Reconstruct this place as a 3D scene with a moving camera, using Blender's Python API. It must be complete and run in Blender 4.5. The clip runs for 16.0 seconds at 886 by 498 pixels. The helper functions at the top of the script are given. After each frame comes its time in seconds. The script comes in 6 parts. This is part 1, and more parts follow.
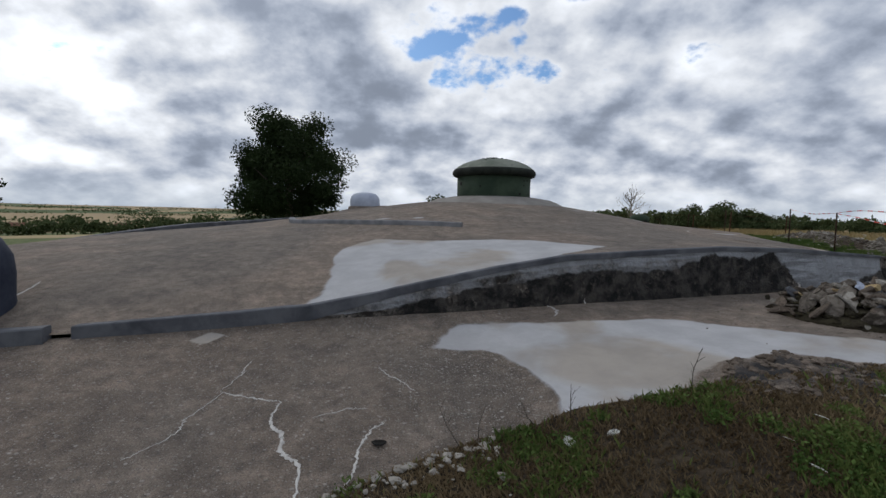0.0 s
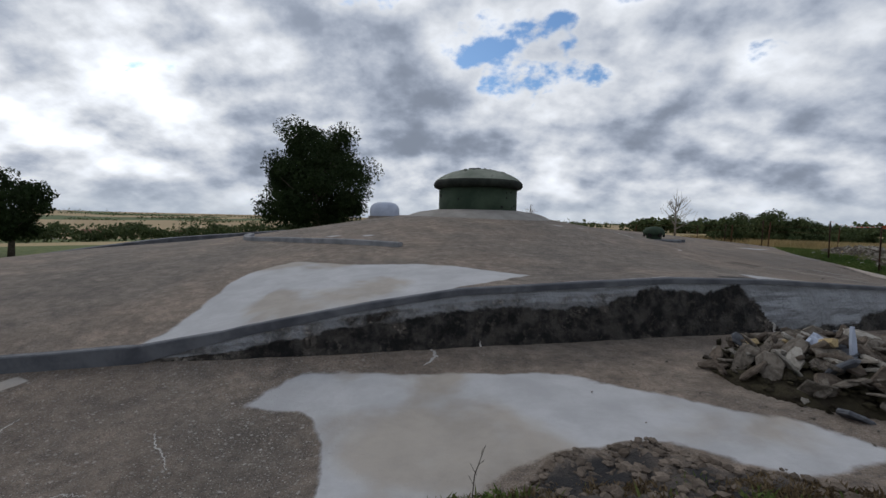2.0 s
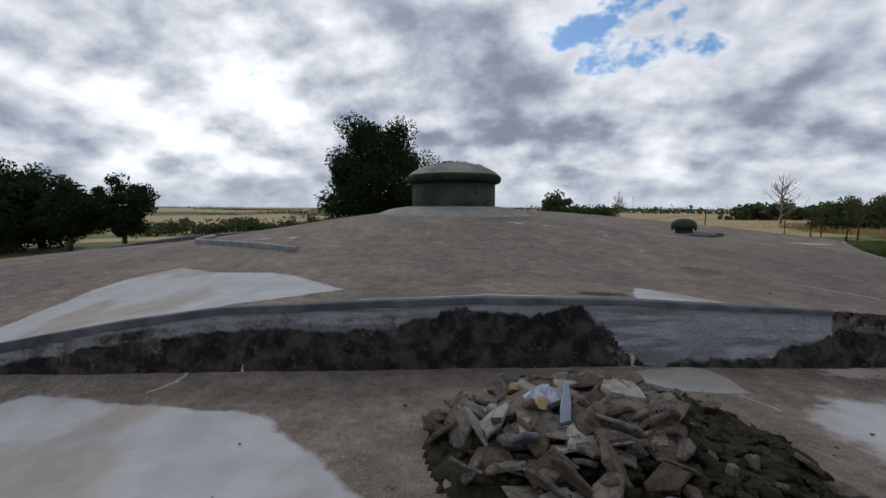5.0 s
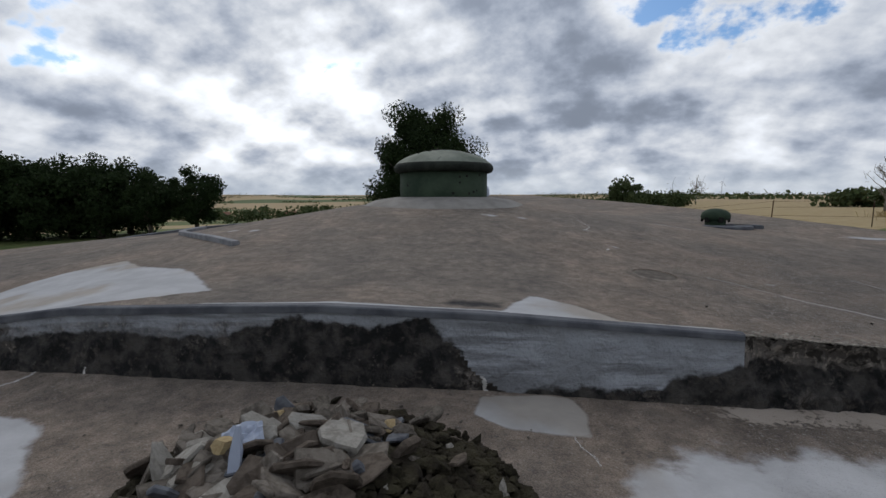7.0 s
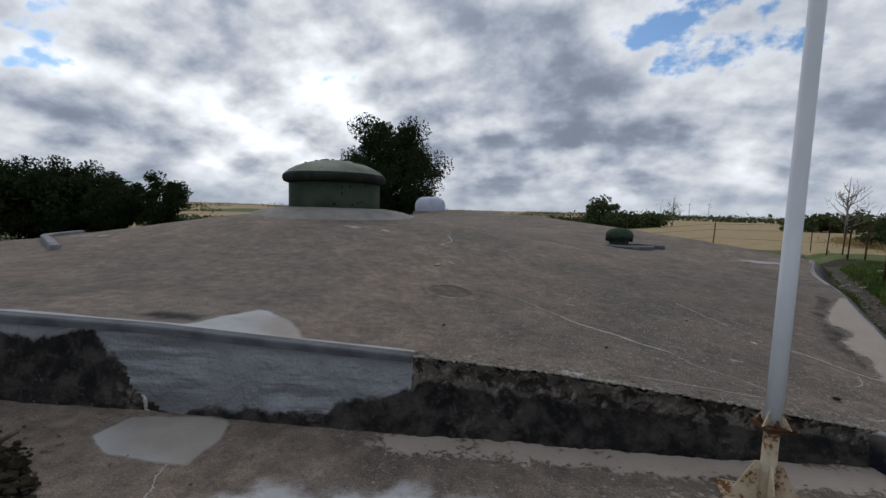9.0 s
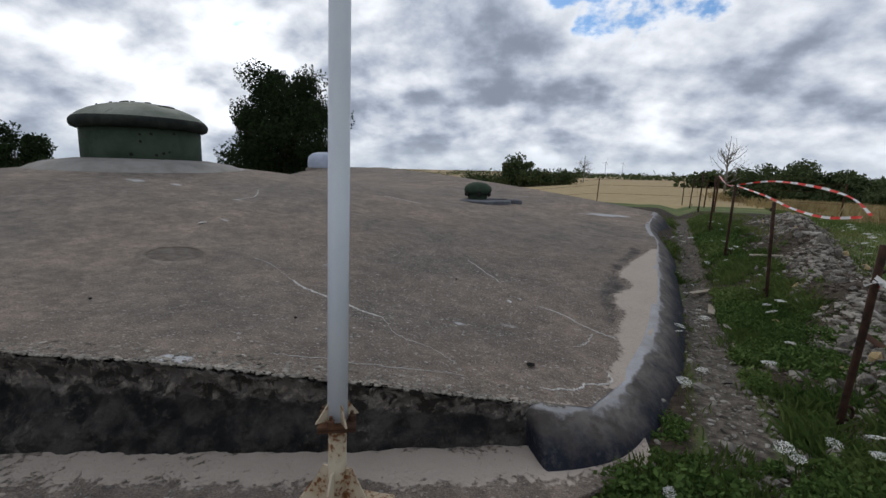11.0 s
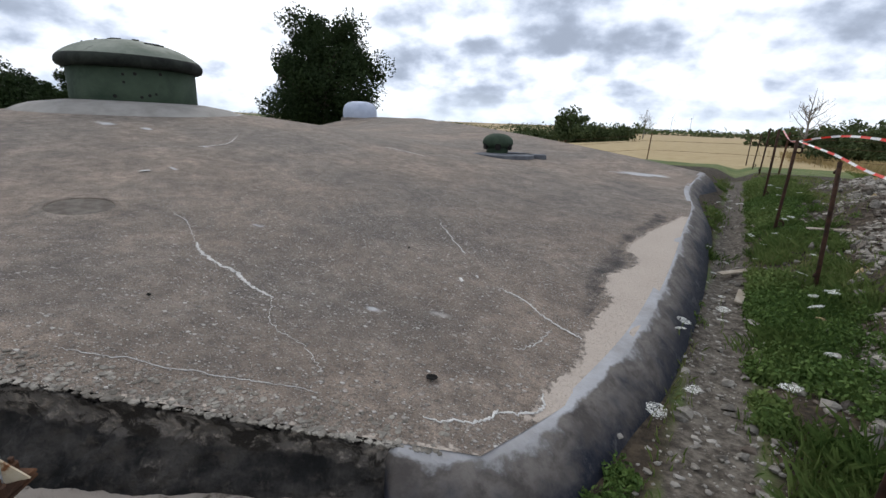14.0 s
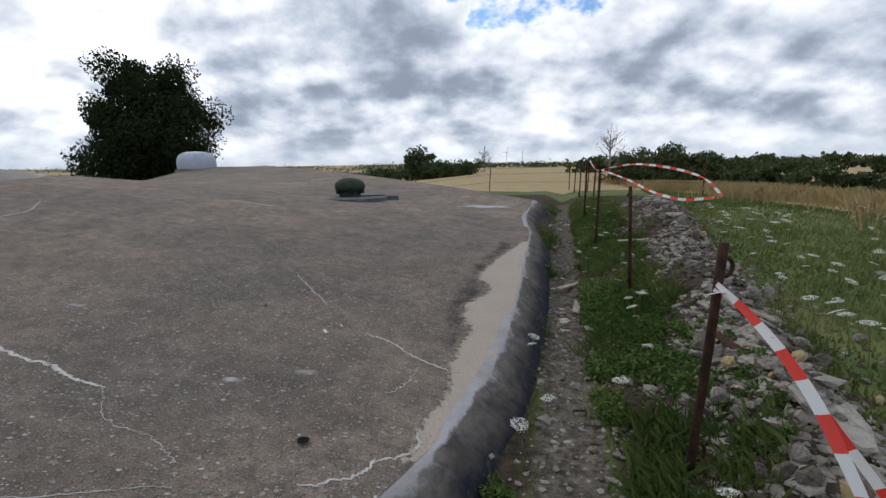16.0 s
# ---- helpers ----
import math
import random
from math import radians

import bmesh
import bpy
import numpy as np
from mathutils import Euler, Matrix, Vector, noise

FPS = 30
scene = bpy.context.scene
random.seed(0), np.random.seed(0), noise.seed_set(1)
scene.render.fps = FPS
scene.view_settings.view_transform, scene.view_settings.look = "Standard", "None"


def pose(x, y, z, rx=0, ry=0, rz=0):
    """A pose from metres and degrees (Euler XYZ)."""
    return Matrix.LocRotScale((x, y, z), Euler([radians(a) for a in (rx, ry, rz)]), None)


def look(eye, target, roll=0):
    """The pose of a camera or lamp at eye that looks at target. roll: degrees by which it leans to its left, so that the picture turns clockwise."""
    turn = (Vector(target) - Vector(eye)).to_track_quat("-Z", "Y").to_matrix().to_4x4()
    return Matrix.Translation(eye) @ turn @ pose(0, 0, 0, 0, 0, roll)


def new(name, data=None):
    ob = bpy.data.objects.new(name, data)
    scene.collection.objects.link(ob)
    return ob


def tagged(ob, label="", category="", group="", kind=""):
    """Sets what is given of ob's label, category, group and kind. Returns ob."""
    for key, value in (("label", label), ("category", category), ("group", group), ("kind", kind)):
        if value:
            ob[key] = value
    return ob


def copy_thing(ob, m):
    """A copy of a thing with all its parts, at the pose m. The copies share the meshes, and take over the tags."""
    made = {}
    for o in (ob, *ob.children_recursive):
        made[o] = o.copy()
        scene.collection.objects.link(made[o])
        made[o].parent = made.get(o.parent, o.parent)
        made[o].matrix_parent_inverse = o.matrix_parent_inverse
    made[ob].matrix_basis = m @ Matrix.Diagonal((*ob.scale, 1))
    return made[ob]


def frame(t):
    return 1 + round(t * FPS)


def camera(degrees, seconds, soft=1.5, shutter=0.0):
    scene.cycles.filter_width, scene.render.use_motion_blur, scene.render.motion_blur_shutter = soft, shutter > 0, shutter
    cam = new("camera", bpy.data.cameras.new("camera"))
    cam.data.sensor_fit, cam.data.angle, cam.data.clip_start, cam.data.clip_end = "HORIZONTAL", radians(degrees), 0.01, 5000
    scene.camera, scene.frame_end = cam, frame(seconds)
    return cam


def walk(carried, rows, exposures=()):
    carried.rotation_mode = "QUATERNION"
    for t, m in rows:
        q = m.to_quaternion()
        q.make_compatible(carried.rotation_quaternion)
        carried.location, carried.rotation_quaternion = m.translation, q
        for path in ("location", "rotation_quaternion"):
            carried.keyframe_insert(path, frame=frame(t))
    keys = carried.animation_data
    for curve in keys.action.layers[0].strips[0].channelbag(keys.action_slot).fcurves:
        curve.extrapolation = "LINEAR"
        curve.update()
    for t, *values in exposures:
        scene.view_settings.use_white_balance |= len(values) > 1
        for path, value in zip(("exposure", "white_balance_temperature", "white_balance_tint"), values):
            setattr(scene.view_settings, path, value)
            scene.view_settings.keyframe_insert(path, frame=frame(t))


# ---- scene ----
cam = camera(87.1, 16.0)
PATH = [
    (0, (0.0, 0.0, 1.5), (0.125, 1.991, 1.362), 1.3),
    (0.5, (0.452, 0.156, 1.536), (0.493, 2.15, 1.393), 1.6),
    (1, (0.948, 0.361, 1.626), (0.926, 2.355, 1.477), 1.9),
    (1.5, (1.433, 0.65, 1.743), (1.379, 2.645, 1.618), 2.1),
    (2, (2.008, 0.83, 1.769), (1.932, 2.825, 1.655), 1.3),
    (2.5, (2.609, 0.983, 1.836), (2.411, 2.97, 1.727), 1.1),
    (3, (3.166, 1.164, 1.886), (2.887, 3.142, 1.791), 0.9),
    (5.5, (5.758, 2.204, 2.056), (5.207, 4.117, 1.868), -0.5),
    (6, (6.21, 2.449, 2.088), (5.567, 4.331, 1.88), -1.3),
    (6.5, (6.656, 2.821, 2.059), (5.943, 4.676, 1.839), -0.9),
    (7, (7.186, 3.193, 2.118), (6.427, 5.03, 1.899), -0.1),
    (7.5, (7.781, 3.431, 2.119), (7.005, 5.263, 1.916), 0.8),
    (8, (8.379, 3.834, 2.105), (7.639, 5.681, 1.902), 1.2),
    (8.5, (8.958, 4.11, 2.103), (8.244, 5.969, 1.919), 1.3),
    (9, (9.508, 4.398, 2.097), (8.784, 6.255, 1.94), 1.6),
    (9.5, (10.064, 4.748, 2.024), (9.498, 6.658, 1.85), 2.3),
    (10, (10.512, 4.953, 2.051), (10.094, 6.893, 1.803), 1.7),
    (12.5, (11.835, 6.879, 1.952), (11.272, 8.758, 1.561), 1.9),
    (13, (11.808, 6.852, 1.954), (10.85, 8.536, 1.458), 0.9),
    (13.5, (11.782, 6.857, 1.943), (10.759, 8.496, 1.426), 0.9),
    (14, (11.974, 7.01, 1.957), (11.363, 8.843, 1.44), 2.4),
    (14.5, (12.156, 7.078, 1.956), (12.101, 9.015, 1.461), 3.5),
    (15, (12.271, 7.061, 1.953), (12.595, 8.98, 1.492), 3.4),
    (15.5, (12.213, 7.026, 2.009), (12.45, 8.969, 1.596), 0.8),
    (16, (12.035, 6.94, 2.025), (11.982, 8.909, 1.678), -0.9),
]
walk(cam, [(t, look(eye, target, roll)) for t, eye, target, roll in PATH],
     [(0, -0.32), (1.5, -0.38), (3, -0.46), (5.5, -0.38), (8, -0.42), (9, -0.5), (9.5, -0.6), (10, -0.28), (12.5, -0.22), (13, 0.5), (13.5, 0.75), (14, 0.42), (14.5, 0.05), (15, 0.05), (15.5, 0.25), (16, -0.02)])

# ---- world, sun, exposure ----
SUN_AZ, SUN_EL = radians(40), radians(38)     # sun stands left of the walk's far side, behind cloud
sun_dir = Vector((-math.sin(SUN_AZ) * math.cos(SUN_EL), math.cos(SUN_AZ) * math.cos(SUN_EL), math.sin(SUN_EL)))
sun = new("sun", bpy.data.lights.new("sun", "SUN"))
sun.data.energy, sun.data.angle, sun.data.color = 0.75, radians(14), (1.0, 0.95, 0.88)
sun.matrix_world = look(sun_dir * 100, (0, 0, 0))


class Nodes:
    """A short way to lay out shader nodes."""

    def __init__(self, tree):
        self.tree = tree
        tree.nodes.clear()

    def add(self, kind, values=(), **props):
        n = self.tree.nodes.new(kind)
        for key, value in props.items():
            setattr(n, key, value)
        for key, value in dict(values).items():
            if hasattr(value, "links") and hasattr(value, "is_output"):
                self.tree.links.new(value, n.inputs[key])
            else:
                n.inputs[key].default_value = value
        return n

    def math(self, op, a, b=0.0, c=0.0, clamp=False):
        return self.add("ShaderNodeMath", {0: a, 1: b, 2: c}, operation=op, use_clamp=clamp).outputs[0]

    def vmath(self, op, a, b=(0, 0, 0)):
        return self.add("ShaderNodeVectorMath", {0: a, 1: b}, operation=op).outputs[0]

    def noise(self, vector, scale, detail=4.0, rough=0.55, warp=0.0):
        return self.add("ShaderNodeTexNoise", {"Vector": vector, "Scale": scale, "Detail": detail, "Roughness": rough, "Distortion": warp}).outputs[0]

    def ramp(self, value, low, high, a=0.0, b=1.0):
        return self.add("ShaderNodeMapRange", {0: value, 1: low, 2: high, 3: a, 4: b}, interpolation_type="SMOOTHSTEP").outputs[0]

    def mix(self, factor, a, b, blend="MIX"):
        n = self.add("ShaderNodeMix", {0: factor}, data_type="RGBA", blend_type=blend)
        for slot, value in ((6, a), (7, b)):
            if hasattr(value, "is_output"):
                self.tree.links.new(value, n.inputs[slot])
            else:
                n.inputs[slot].default_value = (*value[:3], 1)
        return n.outputs[2]

    def attribute(self, name):
        return self.add("ShaderNodeAttribute", attribute_name=name).outputs["Fac"]


world = bpy.data.worlds.new("sky")
scene.world = world
world.use_nodes = True
k = Nodes(world.node_tree)
way = k.add("ShaderNodeTexCoord").outputs["Generated"]
parts = k.add("ShaderNodeSeparateXYZ", {0: way})
up = k.math("MAXIMUM", parts.outputs[2], 0.0)
flat = k.math("ADD", up, 0.50)
plane = k.add("ShaderNodeCombineXYZ", {0: k.math("DIVIDE", parts.outputs[0], flat), 1: k.math("DIVIDE", parts.outputs[1], flat), 2: 0.0}).outputs[0]
plane = k.vmath("ADD", plane, (3.7, 1.3, 0.4))
sky = k.add("ShaderNodeTexSky", sky_type="NISHITA", sun_disc=False, sun_elevation=SUN_EL, sun_rotation=-SUN_AZ)
blue = k.mix(1.0, sky.outputs[0], (0.085, 0.115, 0.145), "MULTIPLY")


def way_to(azimuth, height):
    """Direction at an azimuth left of the walk's far side and a height, both in degrees."""
    a, h = radians(azimuth), radians(height)
    return (-math.sin(a) * math.cos(h), math.cos(a) * math.cos(h), math.sin(h))


def near_way(azimuth, height, reach):
    """1 towards a direction, falling to 0 at reach degrees from it."""
    dot = k.add("ShaderNodeVectorMath", {0: way, 1: way_to(azimuth, height)}, operation="DOT_PRODUCT").outputs["Value"]
    return k.ramp(dot, math.cos(radians(reach)), 1.0)


mass = k.noise(plane, 1.7, 3.0, 0.5)
body_n = k.noise(plane, 4.4, 10.0, 0.52)
puff = k.noise(plane, 10.0, 7.0, 0.55)
soft_n, soft_s = k.noise(plane, 4.6, 2.5, 0.5), k.noise(k.vmath("ADD", plane, (-0.05, 0.06, 0.0)), 4.6, 2.5, 0.5)
dens = k.math("ADD", k.math("MULTIPLY", mass, 0.24), k.math("ADD", k.math("MULTIPLY", body_n, 0.54), k.math("MULTIPLY", puff, 0.22)))
holes = 0.0
for az, el, reach in ((17, 23, 11), (12.5, 20, 8), (-10, 17.3, 7), (-24, 4.6, 5), (-33, 4.8, 6), (-42, 4.8, 6), (2, 27, 7)):
    holes = k.math("MAXIMUM", holes, near_way(az, el, reach))
cover = k.ramp(k.math("SUBTRACT", k.math("ADD", dens, k.ramp(up, 0.02, 0.30, 0.16, 0.045)), k.math("MULTIPLY", holes, 0.038)), 0.42, 0.47)
glow = k.math("MAXIMUM", near_way(40, 12, 15), k.math("MULTIPLY", near_way(40, 38, 40), 1.0))
level = k.add("ShaderNodeMapRange", {0: dens, 1: 0.43, 2: 0.585, 3: 1.08, 4: 0.45}, clamp=False).outputs[0]
level = k.math("ADD", level, k.math("MULTIPLY", k.math("SUBTRACT", soft_n, soft_s), 1.3))
level = k.math("SMOOTH_MAX", level, 0.36, 0.25)
level = k.math("MULTIPLY", k.math("MINIMUM", level, 1.5), k.math("ADD", 0.95, k.math("MULTIPLY", glow, 0.34)))
tone = k.mix(k.ramp(level, 0.30, 1.05), (0.86, 1.0, 1.27), (0.955, 1.0, 1.075))
cloud = k.mix(1.0, tone, k.add("ShaderNodeCombineXYZ", {0: level, 1: level, 2: level}).outputs[0], "MULTIPLY")
haze = k.ramp(up, 0.0, 0.09, 0.6, 0.0)
cloud = k.mix(haze, cloud, (0.62, 0.70, 0.80))
total = k.mix(cover, blue, cloud)
world_out = k.add("ShaderNodeOutputWorld", {0: k.add("ShaderNodeBackground", {0: total, 1: 1.0}).outputs[0]})


# ---- materials ----
def material(name):
    m = bpy.data.materials.new(name)
    m.use_nodes = True
    k = Nodes(m.node_tree)
    k.place = k.add("ShaderNodeTexCoord").outputs["Object"]
    return m, k


def finish(k, colour, rough=0.85, metal=0.0, bump=None, strength=0.3, distance=0.02, dull=True, **extra):
    values = {"Base Color": colour if hasattr(colour, "is_output") else (*colour, 1), "Roughness": rough, "Metallic": metal, "Specular IOR Level": 0.18 if dull else 0.45, **extra}
    if bump is not None:
        values["Normal"] = k.add("ShaderNodeBump", {"Height": bump, "Strength": strength, "Distance": distance}).outputs[0]
    shader = k.add("ShaderNodeBsdfPrincipled", values)
    k.add("ShaderNodeOutputMaterial", {0: shader.outputs[0]})


def concrete(name, brown, grey, cement=(0.43, 0.43, 0.44)):
    m, k = material(name)
    p = k.place
    large, mid, small, grit = k.noise(p, 0.35, 5), k.noise(p, 2.3, 7, 0.64, 0.1), k.noise(p, 22, 5, 0.65), k.noise(p, 90, 3)
    col = k.mix(k.ramp(large, 0.38, 0.62), brown, grey)
    col = k.mix(k.ramp(mid, 0.30, 0.72), k.mix(1.0, col, (0.77, 0.76, 0.75), "MULTIPLY"), k.mix(1.0, col, (1.17, 1.16, 1.14), "MULTIPLY"))
    col = k.mix(1.0, col, k.mix(k.ramp(grit, 0.30, 0.70), (0.76, 0.75, 0.74), (1.26, 1.25, 1.24)), "MULTIPLY")
    chunk = k.noise(p, 8.0, 5, 0.64, 0.1)
    col = k.mix(1.0, col, k.mix(k.ramp(chunk, 0.32, 0.68), (0.80, 0.79, 0.78), (1.22, 1.20, 1.18)), "MULTIPLY")
    blotch = k.noise(p, 1.0, 8, 0.68, 0.15)
    col = k.mix(1.0, col, k.mix(k.ramp(blotch, 0.34, 0.66), (0.86, 0.86, 0.86), (1.14, 1.12, 1.09)), "MULTIPLY")
    rough_zone = None
    col = k.mix(1.0, col, k.mix(k.attribute("bare"), (1, 1, 1), (0.88, 0.87, 0.865)), "MULTIPLY")
    for scale, low_r, bright in ((21.0, 0.60, 0.8), (44.0, 0.42, 0.85), (95.0, 0.40, 0.8)):
        cells = k.add("ShaderNodeTexVoronoi", {"Vector": k.vmath("MULTIPLY", p, (1.0, 1.35, 1.0)), "Scale": scale, "Randomness": 1.0})
        pick = k.add("ShaderNodeSeparateColor", {0: cells.outputs[1]})
        pebble = k.math("MULTIPLY", k.ramp(cells.outputs[0], 0.42, 0.22), k.ramp(pick.outputs[0], low_r, low_r + 0.35))
        pebble = k.math("MULTIPLY", k.attribute("bare"), pebble)
        col = k.mix(k.math("MULTIPLY", pebble, bright), col, k.mix(pick.outputs[1], (0.22, 0.195, 0.17), (0.60, 0.57, 0.53)))
        rough_zone = pebble if rough_zone is None else k.math("MAXIMUM", rough_zone, pebble)
    pits = k.math("MAXIMUM", k.ramp(small, 0.45, 0.33), k.math("MULTIPLY", k.attribute("bare"), k.ramp(grit, 0.41, 0.33)))
    col = k.mix(k.math("MULTIPLY", pits, 0.55), col, (0.075, 0.068, 0.062))
    streak = k.noise(p, 0.8, 4, 0.5, 0.3)
    white = k.math("ADD", k.attribute("cement"), k.math("MULTIPLY", k.math("SUBTRACT", mid, 0.5), 0.8))
    white = k.ramp(white, 0.36, 0.56)
    cem = k.mix(k.ramp(streak, 0.48, 0.64), cement, (0.335, 0.300, 0.260))
    cem = k.mix(1.0, cem, k.mix(k.ramp(k.noise(p, 1.9, 8, 0.62, 0.2), 0.32, 0.68), (0.86, 0.86, 0.86), (1.10, 1.10, 1.10)), "MULTIPLY")
    cem = k.mix(k.math("MULTIPLY", small, 0.35), cem, (0.30, 0.295, 0.29))
    col = k.mix(white, col, cem)
    tan = k.ramp(k.math("ADD", k.attribute("tan"), k.math("MULTIPLY", k.math("ADD", k.math("SUBTRACT", mid, 0.5), k.math("SUBTRACT", small, 0.5)), 0.95)), 0.42, 0.56)
    col = k.mix(tan, col, k.mix(mid, (0.32, 0.268, 0.222), (0.43, 0.37, 0.315)))
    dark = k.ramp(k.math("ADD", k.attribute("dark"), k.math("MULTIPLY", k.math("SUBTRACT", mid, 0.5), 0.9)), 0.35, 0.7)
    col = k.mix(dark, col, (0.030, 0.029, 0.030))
    relief = k.math("ADD", k.math("MULTIPLY", small, 0.6), k.math("ADD", k.math("MULTIPLY", grit, 0.25), k.math("MULTIPLY", rough_zone, 0.5)))
    relief = k.math("MULTIPLY", relief, k.math("SUBTRACT", 1.0, k.math("MULTIPLY", k.math("MAXIMUM", white, tan), 0.7)))
    finish(k, col, k.ramp(mid, 0.2, 0.8, 0.78, 0.95), bump=relief, strength=1.0, distance=0.035)
    return m


MAT_SLAB = concrete("weathered_concrete", (0.215, 0.180, 0.153), (0.172, 0.153, 0.137))


def wall_material():
    m, k = material("stained_wall_concrete")
    p = k.place
    mid, small = k.noise(p, 3.2, 7, 0.62, 0.4), k.noise(p, 19, 6, 0.65)
    drip = k.noise(k.vmath("MULTIPLY", p, (5.5, 5.5, 0.7)), 1.0, 5)
    col = k.mix(k.ramp(mid, 0.35, 0.65), (0.085, 0.075, 0.066), (0.165, 0.148, 0.132))
    col = k.mix(k.ramp(k.math("ADD", small, k.math("MULTIPLY", mid, 0.3)), 0.64, 0.78), col, (0.27, 0.235, 0.20))
    col = k.mix(k.ramp(k.noise(p, 9.0, 7, 0.66, 0.6), 0.52, 0.42), col, (0.030, 0.026, 0.022))
    stroke = k.noise(k.vmath("MULTIPLY", p, (0.55, 0.55, 7.5)), 1.6, 5, 0.6, 0.3)
    soft = k.noise(p, 1.7, 6, 0.58, 0.2)
    grey = k.ramp(k.math("ADD", k.attribute("cement"), k.math("MULTIPLY", k.math("SUBTRACT", mid, 0.5), 0.6)), 0.36, 0.58)
    paint = k.mix(k.ramp(stroke, 0.40, 0.60), (0.19, 0.195, 0.205), (0.35, 0.365, 0.39))
    paint = k.mix(k.ramp(soft, 0.42, 0.62), paint, k.mix(drip, (0.21, 0.215, 0.22), (0.31, 0.325, 0.35)))
    col = k.mix(grey, col, paint)
    blots = k.math("ADD", k.math("MULTIPLY", soft, 0.55), k.math("ADD", k.math("MULTIPLY", mid, 0.35), k.math("MULTIPLY", drip, 0.10)))
    black = k.ramp(k.math("ADD", k.attribute("dark"), k.math("MULTIPLY", k.math("SUBTRACT", blots, 0.5), 2.2)), 0.42, 0.58)
    tar = k.mix(k.ramp(k.noise(p, 5.0, 6, 0.6, 0.2), 0.40, 0.66), (0.013, 0.013, 0.013), (0.070, 0.064, 0.058))
    tar = k.mix(k.ramp(k.math("ADD", k.math("MULTIPLY", small, 0.5), k.math("MULTIPLY", mid, 0.5)), 0.56, 0.68), tar, (0.14, 0.125, 0.11))
    tar = k.mix(k.ramp(k.noise(p, 13.0, 6, 0.65), 0.53, 0.68), tar, (0.062, 0.054, 0.047))
    col = k.mix(black, col, tar)
    finish(k, col, k.ramp(small, 0.2, 0.8, 0.7, 0.95), bump=k.math("ADD", small, k.math("MULTIPLY", mid, 1.2)), strength=0.9, distance=0.06)
    return m


MAT_WALL = wall_material()


def bitumen_edge():
    m, k = material("bitumen_coated_concrete")
    p = k.place
    mid, fine, small = k.noise(p, 2.2, 8, 0.66, 0.15), k.noise(p, 6.5, 7, 0.66), k.noise(p, 26, 5, 0.65)
    blot = k.math("ADD", k.math("MULTIPLY", k.math("SUBTRACT", mid, 0.5), 0.9), k.math("MULTIPLY", k.math("SUBTRACT", fine, 0.5), 0.7))
    level = k.math("ADD", k.attribute("coat"), blot)
    col = k.mix(k.ramp(mid, 0.3, 0.7), (0.25, 0.24, 0.235), (0.36, 0.36, 0.37))
    worn = k.mix(k.ramp(fine, 0.34, 0.66), (0.060, 0.052, 0.047), (0.155, 0.137, 0.122))
    black = k.mix(k.ramp(k.math("ADD", fine, k.math("MULTIPLY", small, 0.35)), 0.68, 0.92), (0.011, 0.013, 0.021), (0.060, 0.058, 0.060))
    col = k.mix(k.ramp(level, 0.26, 0.44), col, worn)
    finish(k, k.mix(k.ramp(level, 0.52, 0.82), col, black), k.ramp(level, 0, 1, 0.88, 0.72), bump=k.math("ADD", small, fine), strength=0.35, distance=0.02)
    return m


MAT_EDGE = bitumen_edge()


def plain(name, a, b, scale=4.0, rough=0.8, metal=0.0, bump=0.3, distance=0.01, spot=None, spot_at=(0.62, 0.7), by_object=0.0):
    """Two tones mixed by noise, an optional spot tone, fine relief."""
    m, k = material(name)
    p = k.place
    mid, small = k.noise(p, scale, 6, 0.6, 0.3), k.noise(p, scale * 9, 5, 0.65)
    col = k.mix(k.ramp(mid, 0.32, 0.68), a, b)
    if spot:
        col = k.mix(k.ramp(k.math("ADD", k.math("MULTIPLY", mid, 0.6), k.math("MULTIPLY", small, 0.4)), *spot_at), col, spot)
    if by_object:
        own = k.add("ShaderNodeObjectInfo").outputs["Random"]
        island = k.add("ShaderNodeNewGeometry").outputs["Random Per Island"]
        own = k.math("MULTIPLY", k.math("ADD", own, island), 0.5)
        col = k.mix(1.0, col, k.mix(own, (1 - 1.6 * by_object,) * 3, (1 + 1.3 * by_object,) * 3), "MULTIPLY")
    finish(k, col, k.ramp(small, 0.25, 0.75, max(rough - 0.1, 0), min(rough + 0.1, 1)), metal, small, bump, distance, rough > 0.65)
    return m


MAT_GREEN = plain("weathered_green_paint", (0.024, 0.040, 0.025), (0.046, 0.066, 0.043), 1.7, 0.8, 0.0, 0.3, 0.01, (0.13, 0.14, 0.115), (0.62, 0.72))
# cap toned paler than the drum: light from above is put into its paint
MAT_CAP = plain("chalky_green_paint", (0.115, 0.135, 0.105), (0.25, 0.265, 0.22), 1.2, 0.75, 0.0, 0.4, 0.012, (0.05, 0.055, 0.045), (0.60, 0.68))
# near-black rim: weathering, plus the overhang's shade put into the colour
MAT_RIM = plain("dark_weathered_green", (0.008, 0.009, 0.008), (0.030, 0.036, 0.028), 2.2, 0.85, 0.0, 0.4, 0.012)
MAT_BLUE = plain("pale_blue_grey_paint", (0.33, 0.37, 0.46), (0.40, 0.44, 0.53), 2.0, 0.6)
MAT_NAVY = plain("dark_blue_grey_paint", (0.020, 0.025, 0.042), (0.036, 0.042, 0.062), 2.0, 0.7)
MAT_HOLE = plain("dark_hollow", (0.012, 0.012, 0.012), (0.02, 0.018, 0.016), 8, 0.95)
